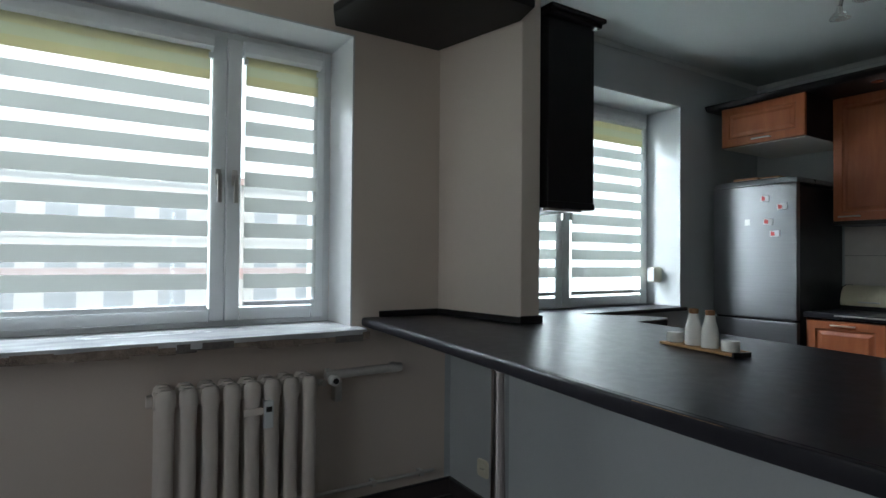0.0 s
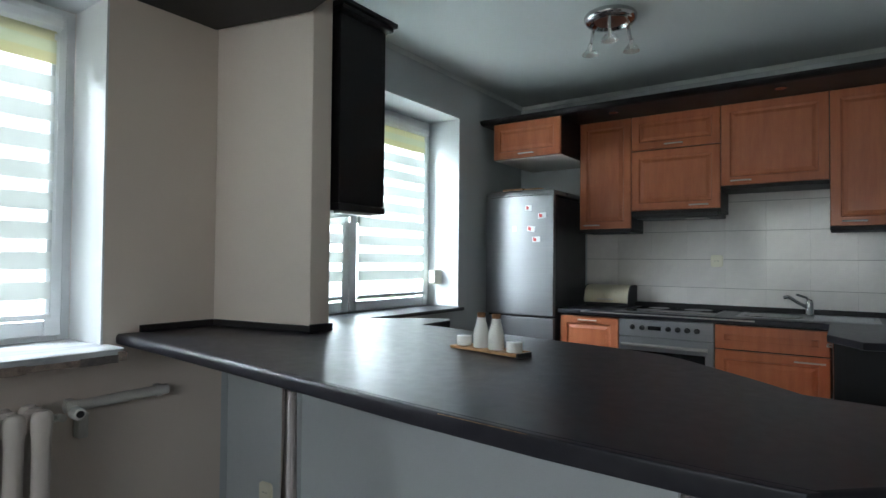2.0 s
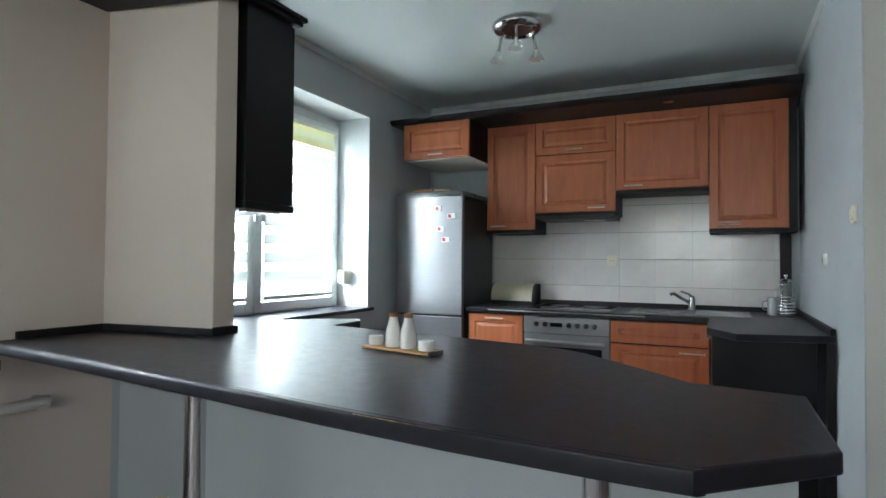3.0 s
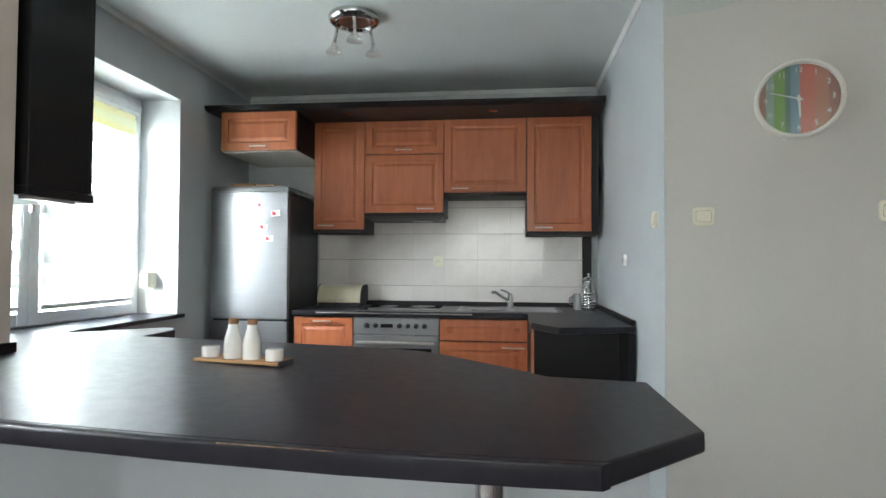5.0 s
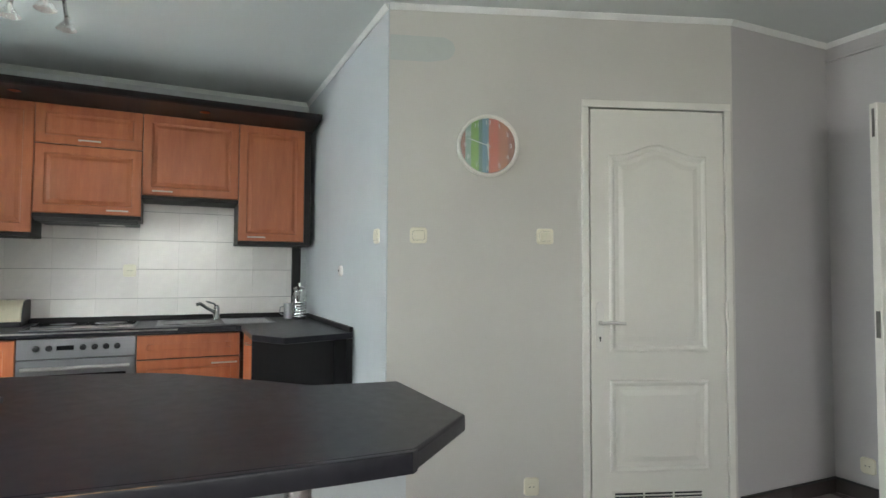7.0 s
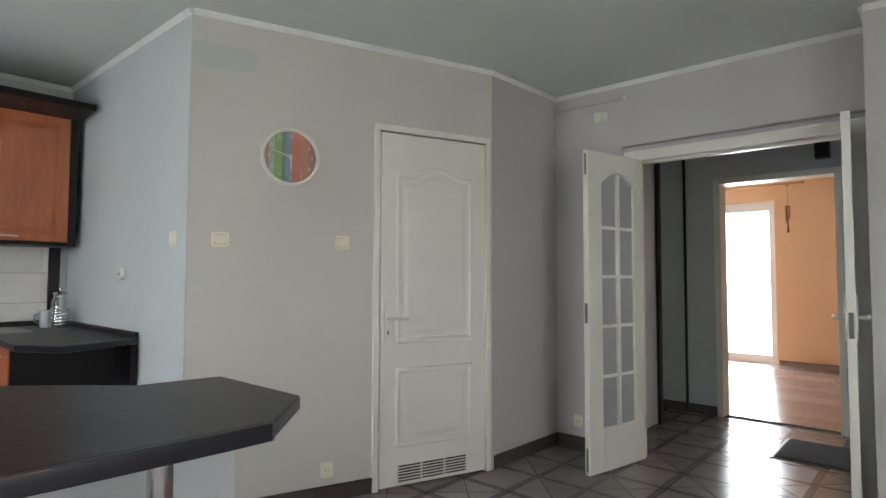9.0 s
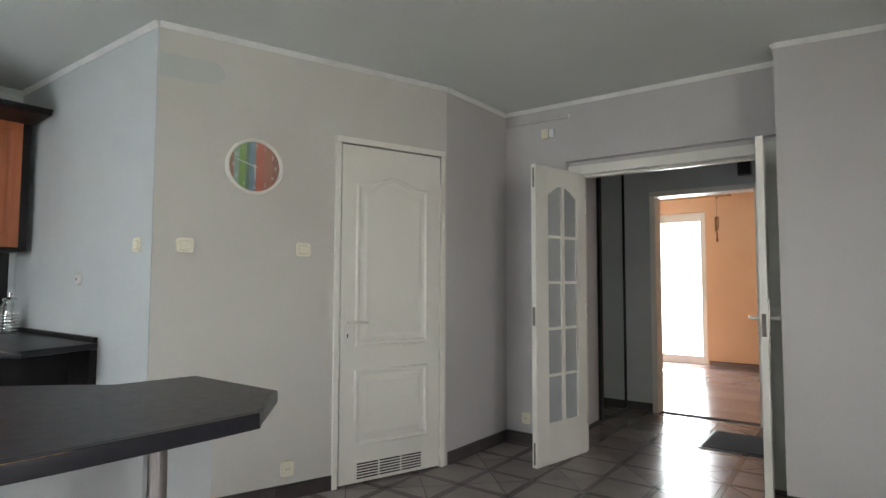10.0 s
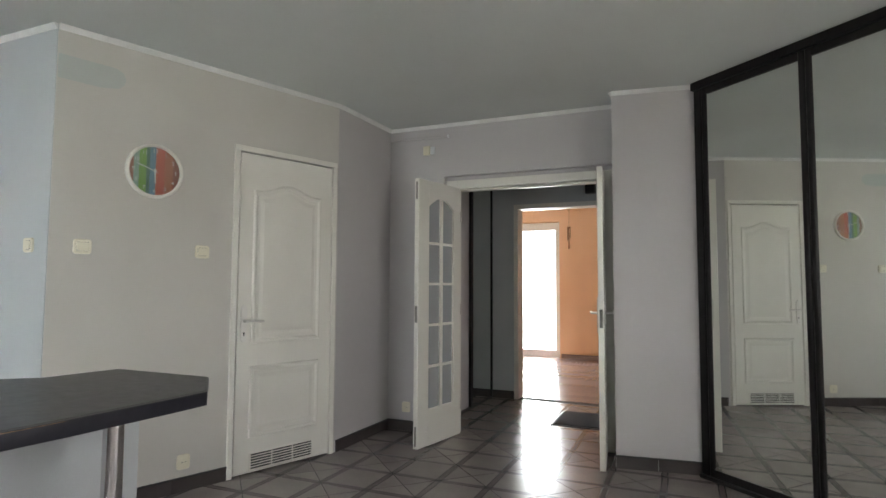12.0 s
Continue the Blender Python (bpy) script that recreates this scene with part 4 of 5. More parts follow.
for i, (a, b, c) in enumerate(STRIPES):
    n = 8
    xs = [a + (b - a) * k / n for k in range(n + 1)]
    ys = [math.sqrt(max(0, 0.1358 ** 2 - x * x)) for x in xs]
    pts = [(x, -y - 1e-4) for x, y in zip(xs, ys)] + [(x, y + 1e-4) for x, y in reversed(list(zip(xs, ys)))]
    part("face_stripe", slab_xz(bmesh.new(), pts, -0.0135, -0.012), material("clock_stripe_%d" % i, c, rough=0.5, bump=0.0, scale=20, stretch=(1, 1, 6)), clock)
for k in range(1, 13):
    cu = bpy.data.curves.new("numeral", "FONT")
    cu.body, cu.size, cu.align_x, cu.align_y, cu.extrude = str(k), 0.030, "CENTER", "CENTER", 0.0004
    tmp = new("numeral_text", cu)
    me = bpy.data.meshes.new_from_object(tmp.evaluated_get(bpy.context.evaluated_depsgraph_get()))
    bpy.data.objects.remove(tmp)
    me.materials.append(PAPER)
    ob = new("numeral", me)
    ob.parent = clock
    a = math.radians(90 - 30 * k)
    ob.matrix_basis = pose(0.113 * math.cos(a), -0.0142, 0.113 * math.sin(a), 90, 0, 0)
for nm, deg, ln, wd in (("hour_pointer", -87, 0.072, 0.0045), ("minute_pointer", 161, 0.105, 0.0028)):
    bm = slab_xz(bmesh.new(), [(-0.015, -wd), (ln, -wd * 0.6), (ln, wd * 0.6), (-0.015, wd)], -0.0175 if ln > 0.1 else -0.0162, -0.0165 if ln > 0.1 else -0.0152)
    part(nm, bm, PAPER, clock).matrix_basis = Matrix.Rotation(-math.radians(deg), 4, "Y")
part("hub", lathe(bmesh.new(), [(0.008, -0.013), (0.008, -0.0185), (0.004, -0.0195)], 16, (0, 0, 0), "y"), PAPER, clock, "", 0, True)
g = part("glass", lathe(bmesh.new(), [(0.1375, -0.0215), (0.1375, -0.0225)], 48, (0, 0, 0), "y"), GLASS, clock, "clear glass cover")
g.visible_shadow = False

# ---- mirrored wardrobe ----
WARD = (0.07, 0.744)
wr = thing("mirrored_wardrobe", pose(-0.2642, 0.1668, 0, 0, 0, 137.4), "built-in wardrobe with dark-framed sliding mirror doors", "wardrobe")
part("bottom_track", boxed(0.035, 2.0, -0.035, 0.03, 0, 0.022), DARK_BOARD, wr, "", 0.003)
part("top_track", boxed(0.03, 2.0, -0.035, 0.05, 2.468, 2.520), DARK_BOARD, wr, "", 0.003)
part("wall_post", boxed(WARD[0] - 0.035, WARD[0] + 0.019, -0.012, 0.03, 0.022, 2.468), DARK_BOARD, wr, "", 0.003)
for i in range(3):
    x0, x1 = WARD[0] + 0.02 + i * (WARD[1] - WARD[0]), WARD[0] + 0.02 + (i + 1) * (WARD[1] - WARD[0])
    bm = bmesh.new()
    for a, b in ((x0 + 0.001, x0 + 0.036), (x1 - 0.036, x1 - 0.001)):
        rings(bm, [[(a, 0.016, z), (b, 0.016, z), (b, -0.006, z), (b - 0.008, -0.014, z), (a + 0.008, -0.014, z), (a, -0.006, z)] for z in (0.022, 2.468)])
    box(bm, x0 + 0.036, x1 - 0.036, -0.010, 0.012, 0.022, 0.068)
    box(bm, x0 + 0.036, x1 - 0.036, -0.010, 0.012, 2.425, 2.468)
    dr = part("sliding_door", bm, DARK_BOARD, wr, "dark wood-foil door frame")
    part("mirror", boxed(x0 + 0.036, x1 - 0.036, -0.002, 0.004, 0.068, 2.425), MIRROR, dr, "large clear mirror")

# ---- hall and orange room ----
hw = thing("hall_wardrobe", pose(1.75, -0.40, 0, 0, 0, -90), "hall wardrobe with dark-framed grey and mirror sliding doors", "wardrobe")
part("body", boxed(0.0, 1.285, 0.03, 0.105, 0, 2.50), WALL_GREY, hw)
part("bottom_track", boxed(0.0, 1.285, -0.03, 0.03, 0, 0.02), DARK_BOARD, hw)
part("top_track", boxed(0.0, 1.285, -0.03, 0.03, 2.45, 2.50), DARK_BOARD, hw)
for x0, x1, y in ((0.0, 0.66, 0.0), (0.62, 1.28, -0.026)):
    bm = bmesh.new()
    box(bm, x0, x0 + 0.05, y - 0.012, y + 0.012, 0.02, 2.45)
    box(bm, x1 - 0.022, x1, y - 0.012, y + 0.012, 0.02, 2.45)
    dr = part("sliding_door", bm, DARK_BOARD, hw)
    if x0 > 0.1:
        part("mirror", boxed(x0 + 0.05, x1 - 0.022, y - 0.003, y + 0.003, 0.02, 2.45), MIRROR, dr)
    else:
        part("panel", boxed(x0 + 0.05, x1 - 0.022, y - 0.004, y + 0.004, 0.02, 2.45), WALL_LILAC, dr, "plain grey door panel")
mat_ = thing("door_mat", pose(0.565, -1.02, 0.0), "black ribbed door mat on the hall tiles", "mat")
part("ribbed_top", boxed(-0.30, 0.30, -0.27, 0.27, 0.0, 0.012), MAT, mat_, "", 0.004)
bm = bmesh.new()
for a in ((-0.32, 0.32, -0.29, -0.27), (-0.32, 0.32, 0.27, 0.29), (-0.32, -0.30, -0.27, 0.27), (0.30, 0.32, -0.27, 0.27)):
    box(bm, *a, 0.0, 0.006)
part("border", bm, BLACK, mat_, "thin black rubber border")
sp = thing("wall_speaker", pose(0.66, -1.69, 2.13, 0, 0, 180), "small black box high on the hall wall", "speaker")
part("body", boxed(-0.05, 0.05, -0.08, 0, 0, 0.13), BLACK, sp, "", 0.006)
part("grille", boxed(-0.042, 0.042, -0.084, -0.08, 0.01, 0.12), MAT, sp)
rod_ = thing("curtain_rod", pose(2.0, -5.3, 2.44), "wooden curtain rod above the balcony door", "curtain rod")
bm = bmesh.new()
rod(bm, (-0.62, 0.10, 0.03), (0.65, 0.10, 0.03), 0.012)
part("pole", bm, BAMBOO, rod_, "", 0, True)
part("finial", lathe(bmesh.new(), [(0.004, -0.66), (0.02, -0.645), (0.02, -0.625), (0.012, -0.62)], 14, (0, 0.10, 0.03), "x"), BAMBOO, rod_, "", 0, True)
for x in (-0.45, 0.45):
    part("bracket", boxed(x - 0.01, x + 0.01, 0.0, 0.11, 0.005, 0.03), BAMBOO, rod_)
ch = thing("wind_chime", pose(1.54, -5.2, 1.80), "small wooden wind chime hanging from the curtain rod", "wind chime")
bm = bmesh.new()
rod(bm, (0, 0, 0.36), (0, 0, 0.66), 0.002, 6)
part("cord", bm, BLACK, ch)
part("disc", lathe(bmesh.new(), [(0.03, 0.35), (0.03, 0.365)], 14), CORK, ch)
for k in range(5):
    a = 2 * math.pi * k / 5
    bm = bmesh.new()
    rod(bm, (0.022 * math.cos(a), 0.022 * math.sin(a), 0.14 + 0.02 * k), (0.022 * math.cos(a), 0.022 * math.sin(a), 0.35), 0.006, 8)
    part("chime_tube", bm, CORK, ch)
part("clapper", lathe(bmesh.new(), [(0.005, 0), (0.018, 0.02), (0.012, 0.06), (0.002, 0.35)], 12), CORK, ch)
structure("backdrop", boxed(-40, 60, -80.1, -80, -9, 60), SKY_HAZE, "bright hazy sky behind the balcony", "sky")
structure("backdrop_north", boxed(-160, 160, 110, 110.1, -9, 90), SKY_HAZE, "bright hazy sky behind the apartment block", "sky")
structure("balcony_floor", boxed(0.8, 3.4, -6.7, -5.55, -0.15, -0.01), FACADE, "pale concrete balcony floor", "balcony")

# ---- kitchen ----
K = pose(4.57, 5.12, 0, 0, 0, -90)


def bar_handle(parent, x, z, y, w=0.11):
    bm = bmesh.new()
    tube(bm, [(x - w / 2 + 0.008, y, z), (x - w / 2 + 0.008, y - 0.022, z), (x + w / 2 - 0.008, y - 0.022, z), (x + w / 2 - 0.008, y, z)], 0.0045, 8)
    rod(bm, (x - w / 2, y - 0.022, z), (x + w / 2, y - 0.022, z), 0.005, 8)
    part("handle", bm, SATIN, parent, "satin metal bar handle", 0, True)


def front(parent, name, x0, x1, z0, z1, y, handle=None):
    d = part(name, rings(bmesh.new(), framed(x0 + 0.002, x1 - 0.002, z0 + 0.002, z1 - 0.002, y, FRONT)), CHERRY, parent, "cherry-brown panelled front")
    if handle:
        bar_handle(d, handle[0], handle[1], y - 0.020, handle[2] if len(handle) > 2 else 0.12)
    return d


def upper(x0, x1, z0, depth, fronts, label, z1=2.226, rail=DARK_BOARD):
    ob = thing("upper_cabinet", K @ pose(x0, 0, z0), label, "cabinet", "cherry upper cabinets")
    w, h = x1 - x0, z1 - z0
    part("body", boxed(0.001, w - 0.001, -depth + 0.02, -0.001, 0, h), DARK_BOARD, ob, "dark carcass")
    if rail is DARK_BOARD:
        part("light_rail", boxed(0.0, w, -depth - 0.004, -0.001, -0.025, -0.001), rail, ob, "", 0.003)
    else:
        part("underside", boxed(0.003, w - 0.003, -depth + 0.022, -0.003, -0.004, -0.0005), rail, ob, "white underside")
    for a, b, hx in fronts:
        front(ob, "door", 0.0, w, a - z0, b - z0, -depth + 0.02, (hx, a - z0 + 0.028))
    return ob


c1 = upper(0.105, 0.650, 1.955, 0.655, [(1.955, 2.226, 0.28)], "short cherry wall cabinet above the fridge", rail=WHITE_PAINT)
upper(0.656, 1.041, 1.432, 0.315, [(1.432, 2.226, 0.10)], "tall cherry wall cabinet beside the fridge")
upper(1.041, 1.622, 1.552, 0.315, [(1.552, 1.977, 0.45), (1.980, 2.226, 0.29)], "cherry wall cabinet holding the cooker hood")
upper(1.622, 2.212, 1.694, 0.315, [(1.694, 2.226, 0.12)], "wide cherry wall cabinet above the worktop")
upper(2.212, 2.662, 1.414, 0.315, [(1.414, 2.226, 0.12)], "tall cherry wall cabinet in the corner")
fil = thing("filler_panel", K @ pose(2.664, 0, 0.90), "black-brown filler panel between cabinet and wall", "panel")
part("upper_panel", boxed(0, 0.046, -0.30, -0.001, 0.49, 1.326), DARK_BOARD, fil)
part("lower_batten", boxed(-0.03, 0.035, -0.035, -0.001, 0.0, 0.488), DARK_BOARD, fil, "", 0.003)
cor = thing("cornice_board", K @ pose(0, 0, 2.228), "black-brown cornice board with downlights over the cabinets", "cornice")
bm = bmesh.new()
prism(bm, [(0.004, -0.66), (2.705, -0.63), (2.746, -0.001), (0.004, -0.001)], 0, 0.016)
rings(bm, [[(x, -0.66 + d, 0.0), (x, -0.675 + d, 0.004), (x, -0.690 + d, 0.022), (x, -0.695 + d, 0.036), (x, -0.66 + d, 0.036), (x, -0.65 + d, 0.016)] for x, d in ((0.004, 0.0), (2.705, 0.03))])
part("board", bm, DARK_BOARD, cor, "", 0.002)
for x in (0.98, 1.98):
    bm = bmesh.new()
    lathe(bm, [(0.032, -0.004), (0.032, 0.001), (0.022, 0.001)], 20, (x, -0.52, -0.001))
    part("downlight", bm, CHROME, cor, "small chrome downlight", 0, True)
hood = thing("cooker_hood", K @ pose(1.06, 0, 1.500), "slim black cooker hood under the cabinet", "cooker hood")
part("body", boxed(0, 0.545, -0.30, -0.002, 0.0, 0.026), BLACK, hood, "", 0.003)
part("front_lip", boxed(-0.005, 0.55, -0.335, -0.30, 0.004, 0.026), BLACK, hood, "", 0.003)
part("lamp_cover", boxed(0.32, 0.46, -0.20, -0.12, -0.004, 0.0), PORCELAIN, hood)

# fridge
fr = thing("fridge", K @ pose(0.037, 0, 0), "tall steel fridge freezer with magnets and dark sides", "fridge")
part("cabinet", boxed(0.002, 0.556, -0.60, -0.03, 0.03, 1.655), material("dark_grey_metal", (0.035, 0.035, 0.04), (0.028, 0.028, 0.032), 0.4, scale=5, bump=0.02), fr, "dark grey cabinet sides", 0.004)
part("plinth", boxed(0.02, 0.54, -0.58, -0.05, 0, 0.03), BLACK, fr)


def bowed(x0, x1, z0, z1, y0, y1, n=10):
    loops = []
    for z in (z0, z1):
        loops.append([(x0, y1, z)] + [(x0 + (x1 - x0) * i / n, y0 - 0.012 * math.sin(math.pi * i / n), z) for i in range(n + 1)] + [(x1, y1, z)])
    return rings(bmesh.new(), loops)


part("fridge_door", bowed(0, 0.558, 0.80, 1.672, -0.645, -0.602), STEEL, fr, "brushed steel upper door", 0.006, True)
part("freezer_door", bowed(0, 0.558, 0.045, 0.785, -0.645, -0.602), STEEL, fr, "brushed steel lower door", 0.006, True)
part("grip_strip", boxed(0.03, 0.528, -0.640, -0.605, 0.786, 0.799), BLACK, fr)
cap = []
for z, inset in ((1.675, 0.0), (1.695, 0.002), (1.708, 0.012), (1.716, 0.035)):
    cap.append([(inset, -0.03, z)] + [(inset + (0.558 - 2 * inset) * i / 10, -0.640 + 0.8 * inset - 0.012 * math.sin(math.pi * i / 10), z) for i in range(11)] + [(0.558 - inset, -0.03, z)])
part("top_cap", rings(bmesh.new(), cap), CAP_GREY, fr, "grey plastic top cap", 0, True)
bx = thing("chopping_board", K @ pose(0.30, -0.44, 1.7165), "pale wooden boards lying on the fridge", "board")
part("tray", boxed(-0.15, 0.02, -0.15, 0.15, 0, 0.022), BAMBOO, bx, "pale wooden board", 0.006)
part("second_board", boxed(0.03, 0.16, -0.14, 0.15, 0, 0.018), BAMBOO, bx, "", 0.006)
for x, z, tw, tl, red in ((0.405, 1.58, 0.05, 4, 1), (0.512, 1.522, 0.062, -5, 1), (0.425, 1.428, 0.06, 9, 1), (0.466, 1.350, 0.06, -2, 1), (0.29, 1.43, 0.034, 0, 0)):
    mg = thing("fridge_magnet", K @ pose(x, -0.6578 + 0.0, z, 0, tl, 0), "white and red card magnet on the steel door" if red else "small pale note on the steel door", "magnet", "magnets on the fridge")
    part("card", boxed(-tw / 2, tw / 2, -0.002, 0.004, -0.02, 0.02), PAPER if red else SATIN, mg)
    if red:
        part("print", boxed(-tw * 0.38, tw * 0.02, -0.003, -0.002, -0.013, 0.010), RED, mg, "red printed figure shape as a plain bar")
        part("print", boxed(-tw * 0.38, -tw * 0.22, -0.003, -0.002, 0.010, 0.016), RED, mg)


# base units
def base(x0, x1, label):
    ob = thing("base_cabinet", K @ pose(x0, 0, 0), label, "cabinet", "cherry base cabinets")
    part("carcass", boxed(0.001, x1 - x0 - 0.001, -0.57, -0.01, 0.10, 0.826), DARK_BOARD, ob)
    part("plinth", boxed(0.0, x1 - x0, -0.53, -0.51, 0, 0.10), DARK_BOARD, ob)
    return ob


b = base(0.620, 1.041, "cherry base cabinet beside the oven")
front(b, "door", 0, 0.421, 0.105, 0.818, -0.571, (0.21, 0.79, 0.13))
b = base(1.630, 2.216, "cherry base cabinet with a drawer under the sink")
front(b, "drawer_front", 0, 0.586, 0.672, 0.818, -0.571)
front(b, "door", 0, 0.586, 0.105, 0.668, -0.571, (0.49, 0.635, 0.15))
ov = thing("oven", K @ pose(1.043, 0, 0), "built-in stainless oven with black knobs", "oven")
part("body", boxed(0.003, 0.582, -0.56, -0.02, 0.10, 0.824), BLACK, ov)
part("plinth", boxed(0, 0.585, -0.53, -0.51, 0, 0.10), DARK_BOARD, ov)
pn = part("control_panel", boxed(0.002, 0.583, -0.592, -0.561, 0.705, 0.820), STEEL, ov, "steel control panel", 0.003)
for x in (0.092, 0.154, 0.317, 0.375, 0.431, 0.488):
    part("knob", lathe(bmesh.new(), [(0.017, -0.592), (0.017, -0.598), (0.013, -0.603), (0.012, -0.616), (0.009, -0.618)], 18, (x, 0, 0.765), "y"), BLACK, pn, "", 0, True)
part("display", boxed(0.19, 0.272, -0.5935, -0.592, 0.752, 0.778), OVEN_GLASS, pn)
od = part("oven_door", boxed(0.002, 0.583, -0.592, -0.561, 0.115, 0.70), STEEL, ov, "steel oven door with dark glass", 0.004)
part("door_glass", boxed(0.05, 0.535, -0.5945, -0.592, 0.17, 0.615), OVEN_GLASS, od)
bm = bmesh.new()
rod(bm, (0.03, -0.630, 0.655), (0.555, -0.630, 0.655), 0.010)
for x in (0.05, 0.535):
    rod(bm, (x, -0.592, 0.655), (x, -0.630, 0.655), 0.007)
part("door_handle", bm, SATIN, od, "round steel bar handle", 0, True)

# corner unit under the side worktop
cu_ = thing("corner_unit", pose(3.54, 2.38, 0), "black-brown end unit under the side worktop", "cabinet")
part("end_panel", boxed(0.0, 0.018, 0.0, 0.505, 0, 0.826), DARK_BOARD, cu_)
part("side_panel", boxed(-0.27, 0.0, -0.006, 0.03, 0, 0.826), DARK_BOARD, cu_)
part("door", boxed(0.019, 0.42, 0.487, 0.507, 0.105, 0.818), CHERRY, cu_, "cherry door seen edge-on", 0.002)
bm = bmesh.new()
tube(bm, [(0.05, 0.507, 0.78), (0.05, 0.53, 0.78), (0.16, 0.53, 0.78), (0.16, 0.507, 0.78)], 0.0045, 8)
part("handle", bm, SATIN, cu_)

wt = thing("kitchen_worktop", pose(4.2, 3.4, 0), "dark laminate worktop with a short side wing", "worktop")
bm = prism(bmesh.new(), local([(4.567, 4.505), (3.955, 4.505), (3.955, 2.935), (3.92, 2.908), (3.36, 2.908), (3.135, 2.775), (3.262, 2.374), (4.567, 2.374)], (4.2, 3.4)), 0.828, 0.862)
part("worktop", bm, DARK, wt, "", 0.006)
bm = bmesh.new()
prism(bm, local([(4.567, 4.505), (4.545, 4.505), (4.545, 2.396), (4.567, 2.374)], (4.2, 3.4)), 0.862, 0.897)
part("back_strip", bm, DARK_BOARD, wt, "dark upstand strip", 0.004)
bm = bmesh.new()
prism(bm, local([(4.567, 2.374), (4.545, 2.396), (3.262, 2.396), (3.266, 2.374)], (4.2, 3.4)), 0.862, 0.893)
part("side_strip", bm, DARK_BOARD, wt, "", 0.004)
bm = bmesh.new()
rod(bm, (-0.2495, 0.93, 0.850), (-0.2495, -0.13, 0.850), 0.0045, 8)
part("edge_trim", bm, SATIN, wt, "bright metal edge trim")
hob = thing("hob", pose(4.27, 3.79, 0.862), "flat black glass hob with a steel rim", "hob")
part("glass", boxed(-0.24, 0.23, -0.275, 0.275, 0.0, 0.006), OVEN_GLASS, hob)
part("rim", boxed(-0.25, 0.24, -0.285, 0.285, -0.0005, 0.004), STEEL, hob, "", 0.002)
for x, y, r in ((-0.11, 0.13, 0.09), (-0.11, -0.13, 0.07), (0.12, 0.13, 0.07), (0.12, -0.13, 0.09)):
    part("ring_mark", lathe(bmesh.new(), [(r, 0.006), (r, 0.0064), (r - 0.003, 0.0064)], 28, (x, y, 0)), RING_MARK, hob)
sink = thing("sink", pose(4.27, 3.03, 0.862), "stainless steel sink with a drainboard", "sink")
bm = bmesh.new()
rings(bm, [[(-0.22 + d, -0.36 + d, z), (0.22 - d, -0.36 + d, z), (0.22 - d, 0.36 - d, z), (-0.22 + d, 0.36 - d, z)] for d, z in ((0, 0), (0.004, 0.006), (0.02, 0.006), (0.024, 0.003))])
part("drainboard", bm, STEEL, sink, "", 0, True)
# The basin is flat; its darker steel paints in the hollow's shade.
part("basin", rings(bmesh.new(), [[(0.17 * k * c, 0.17 + 0.155 * k * s, z) for c, s in [(math.copysign(abs(math.cos(t)) ** 0.5, math.cos(t)), math.copysign(abs(math.sin(t)) ** 0.5, math.sin(t))) for t in [2 * math.pi * i / 24 for i in range(24)]]] for k, z in ((1.03, 0.004), (1.03, 0.009), (1.0, 0.009), (0.97, 0.004), (0.9, 0.0045))]), material("basin_steel_with_shade", (0.18, 0.18, 0.18), rough=0.3, metal=0.9, bump=0.0), sink, "flat steel basin coloured dark for its shade", 0, True)
for k in range(6):
    part("drain_rib", boxed(-0.15 + k * 0.055, -0.135 + k * 0.055, -0.33, -0.04, 0.003, 0.0065), STEEL, sink)
tap = thing("kitchen_tap", pose(4.46, 3.02, 0.867), "chrome single-lever kitchen tap", "tap")
bm = bmesh.new()
lathe(bm, [(0.027, 0), (0.027, 0.006), (0.022, 0.012), (0.021, 0.07), (0.019, 0.09), (0.012, 0.098)], 20)
part("body", bm, CHROME, tap, "", 0, True)
bm = bmesh.new()
tube(bm, [(0, 0.01, 0.045), (-0.05, 0.07, 0.085), (-0.08, 0.11, 0.115), (-0.09, 0.135, 0.108)], 0.011, 12)
part("spout", bm, CHROME, tap, "", 0, True)
bm = bmesh.new()
tube(bm, [(0, 0, 0.09), (-0.01, 0.02, 0.11), (-0.04, 0.07, 0.128)], 0.007, 10)
part("lever", bm, CHROME, tap, "", 0, True)
jar = thing("glass_jar", pose(4.30, 2.475, 0.862), "tall clear glass jug with metal bands", "jug")
part("body", lathe(bmesh.new(), [(0.045, 0), (0.05, 0.004), (0.05, 0.17), (0.04, 0.19), (0.036, 0.20), (0.04, 0.215)], 24), JAR_GLASS, jar, "", 0, True)
for z in (0.012, 0.032, 0.052, 0.072, 0.092, 0.112):
    part("metal_band", lathe(bmesh.new(), [(0.0508, z), (0.053, z + 0.004), (0.053, z + 0.010), (0.0508, z + 0.014)], 24), CHROME, jar, "", 0, True)
part("lid", lathe(bmesh.new(), [(0.041, 0.2155), (0.042, 0.222), (0.025, 0.232), (0.006, 0.236), (0.006, 0.245), (0.011, 0.25), (0.011, 0.257), (0.004, 0.262)], 20), CHROME, jar, "chrome lid with a knob", 0, True)
mug = thing("metal_mug", pose(4.36, 2.54, 0.862), "small steel mug beside the jug", "mug")
part("body", lathe(bmesh.new(), [(0.03, 0), (0.033, 0.003), (0.034, 0.11), (0.031, 0.112), (0.030, 0.02), (0.01, 0.015)], 20), STEEL, mug, "", 0, True)
bm = bmesh.new()
tube(bm, [(0, 0.033, 0.09), (0, 0.058, 0.085), (0, 0.06, 0.04), (0, 0.033, 0.03)], 0.004, 8)
part("handle", bm, STEEL, mug)
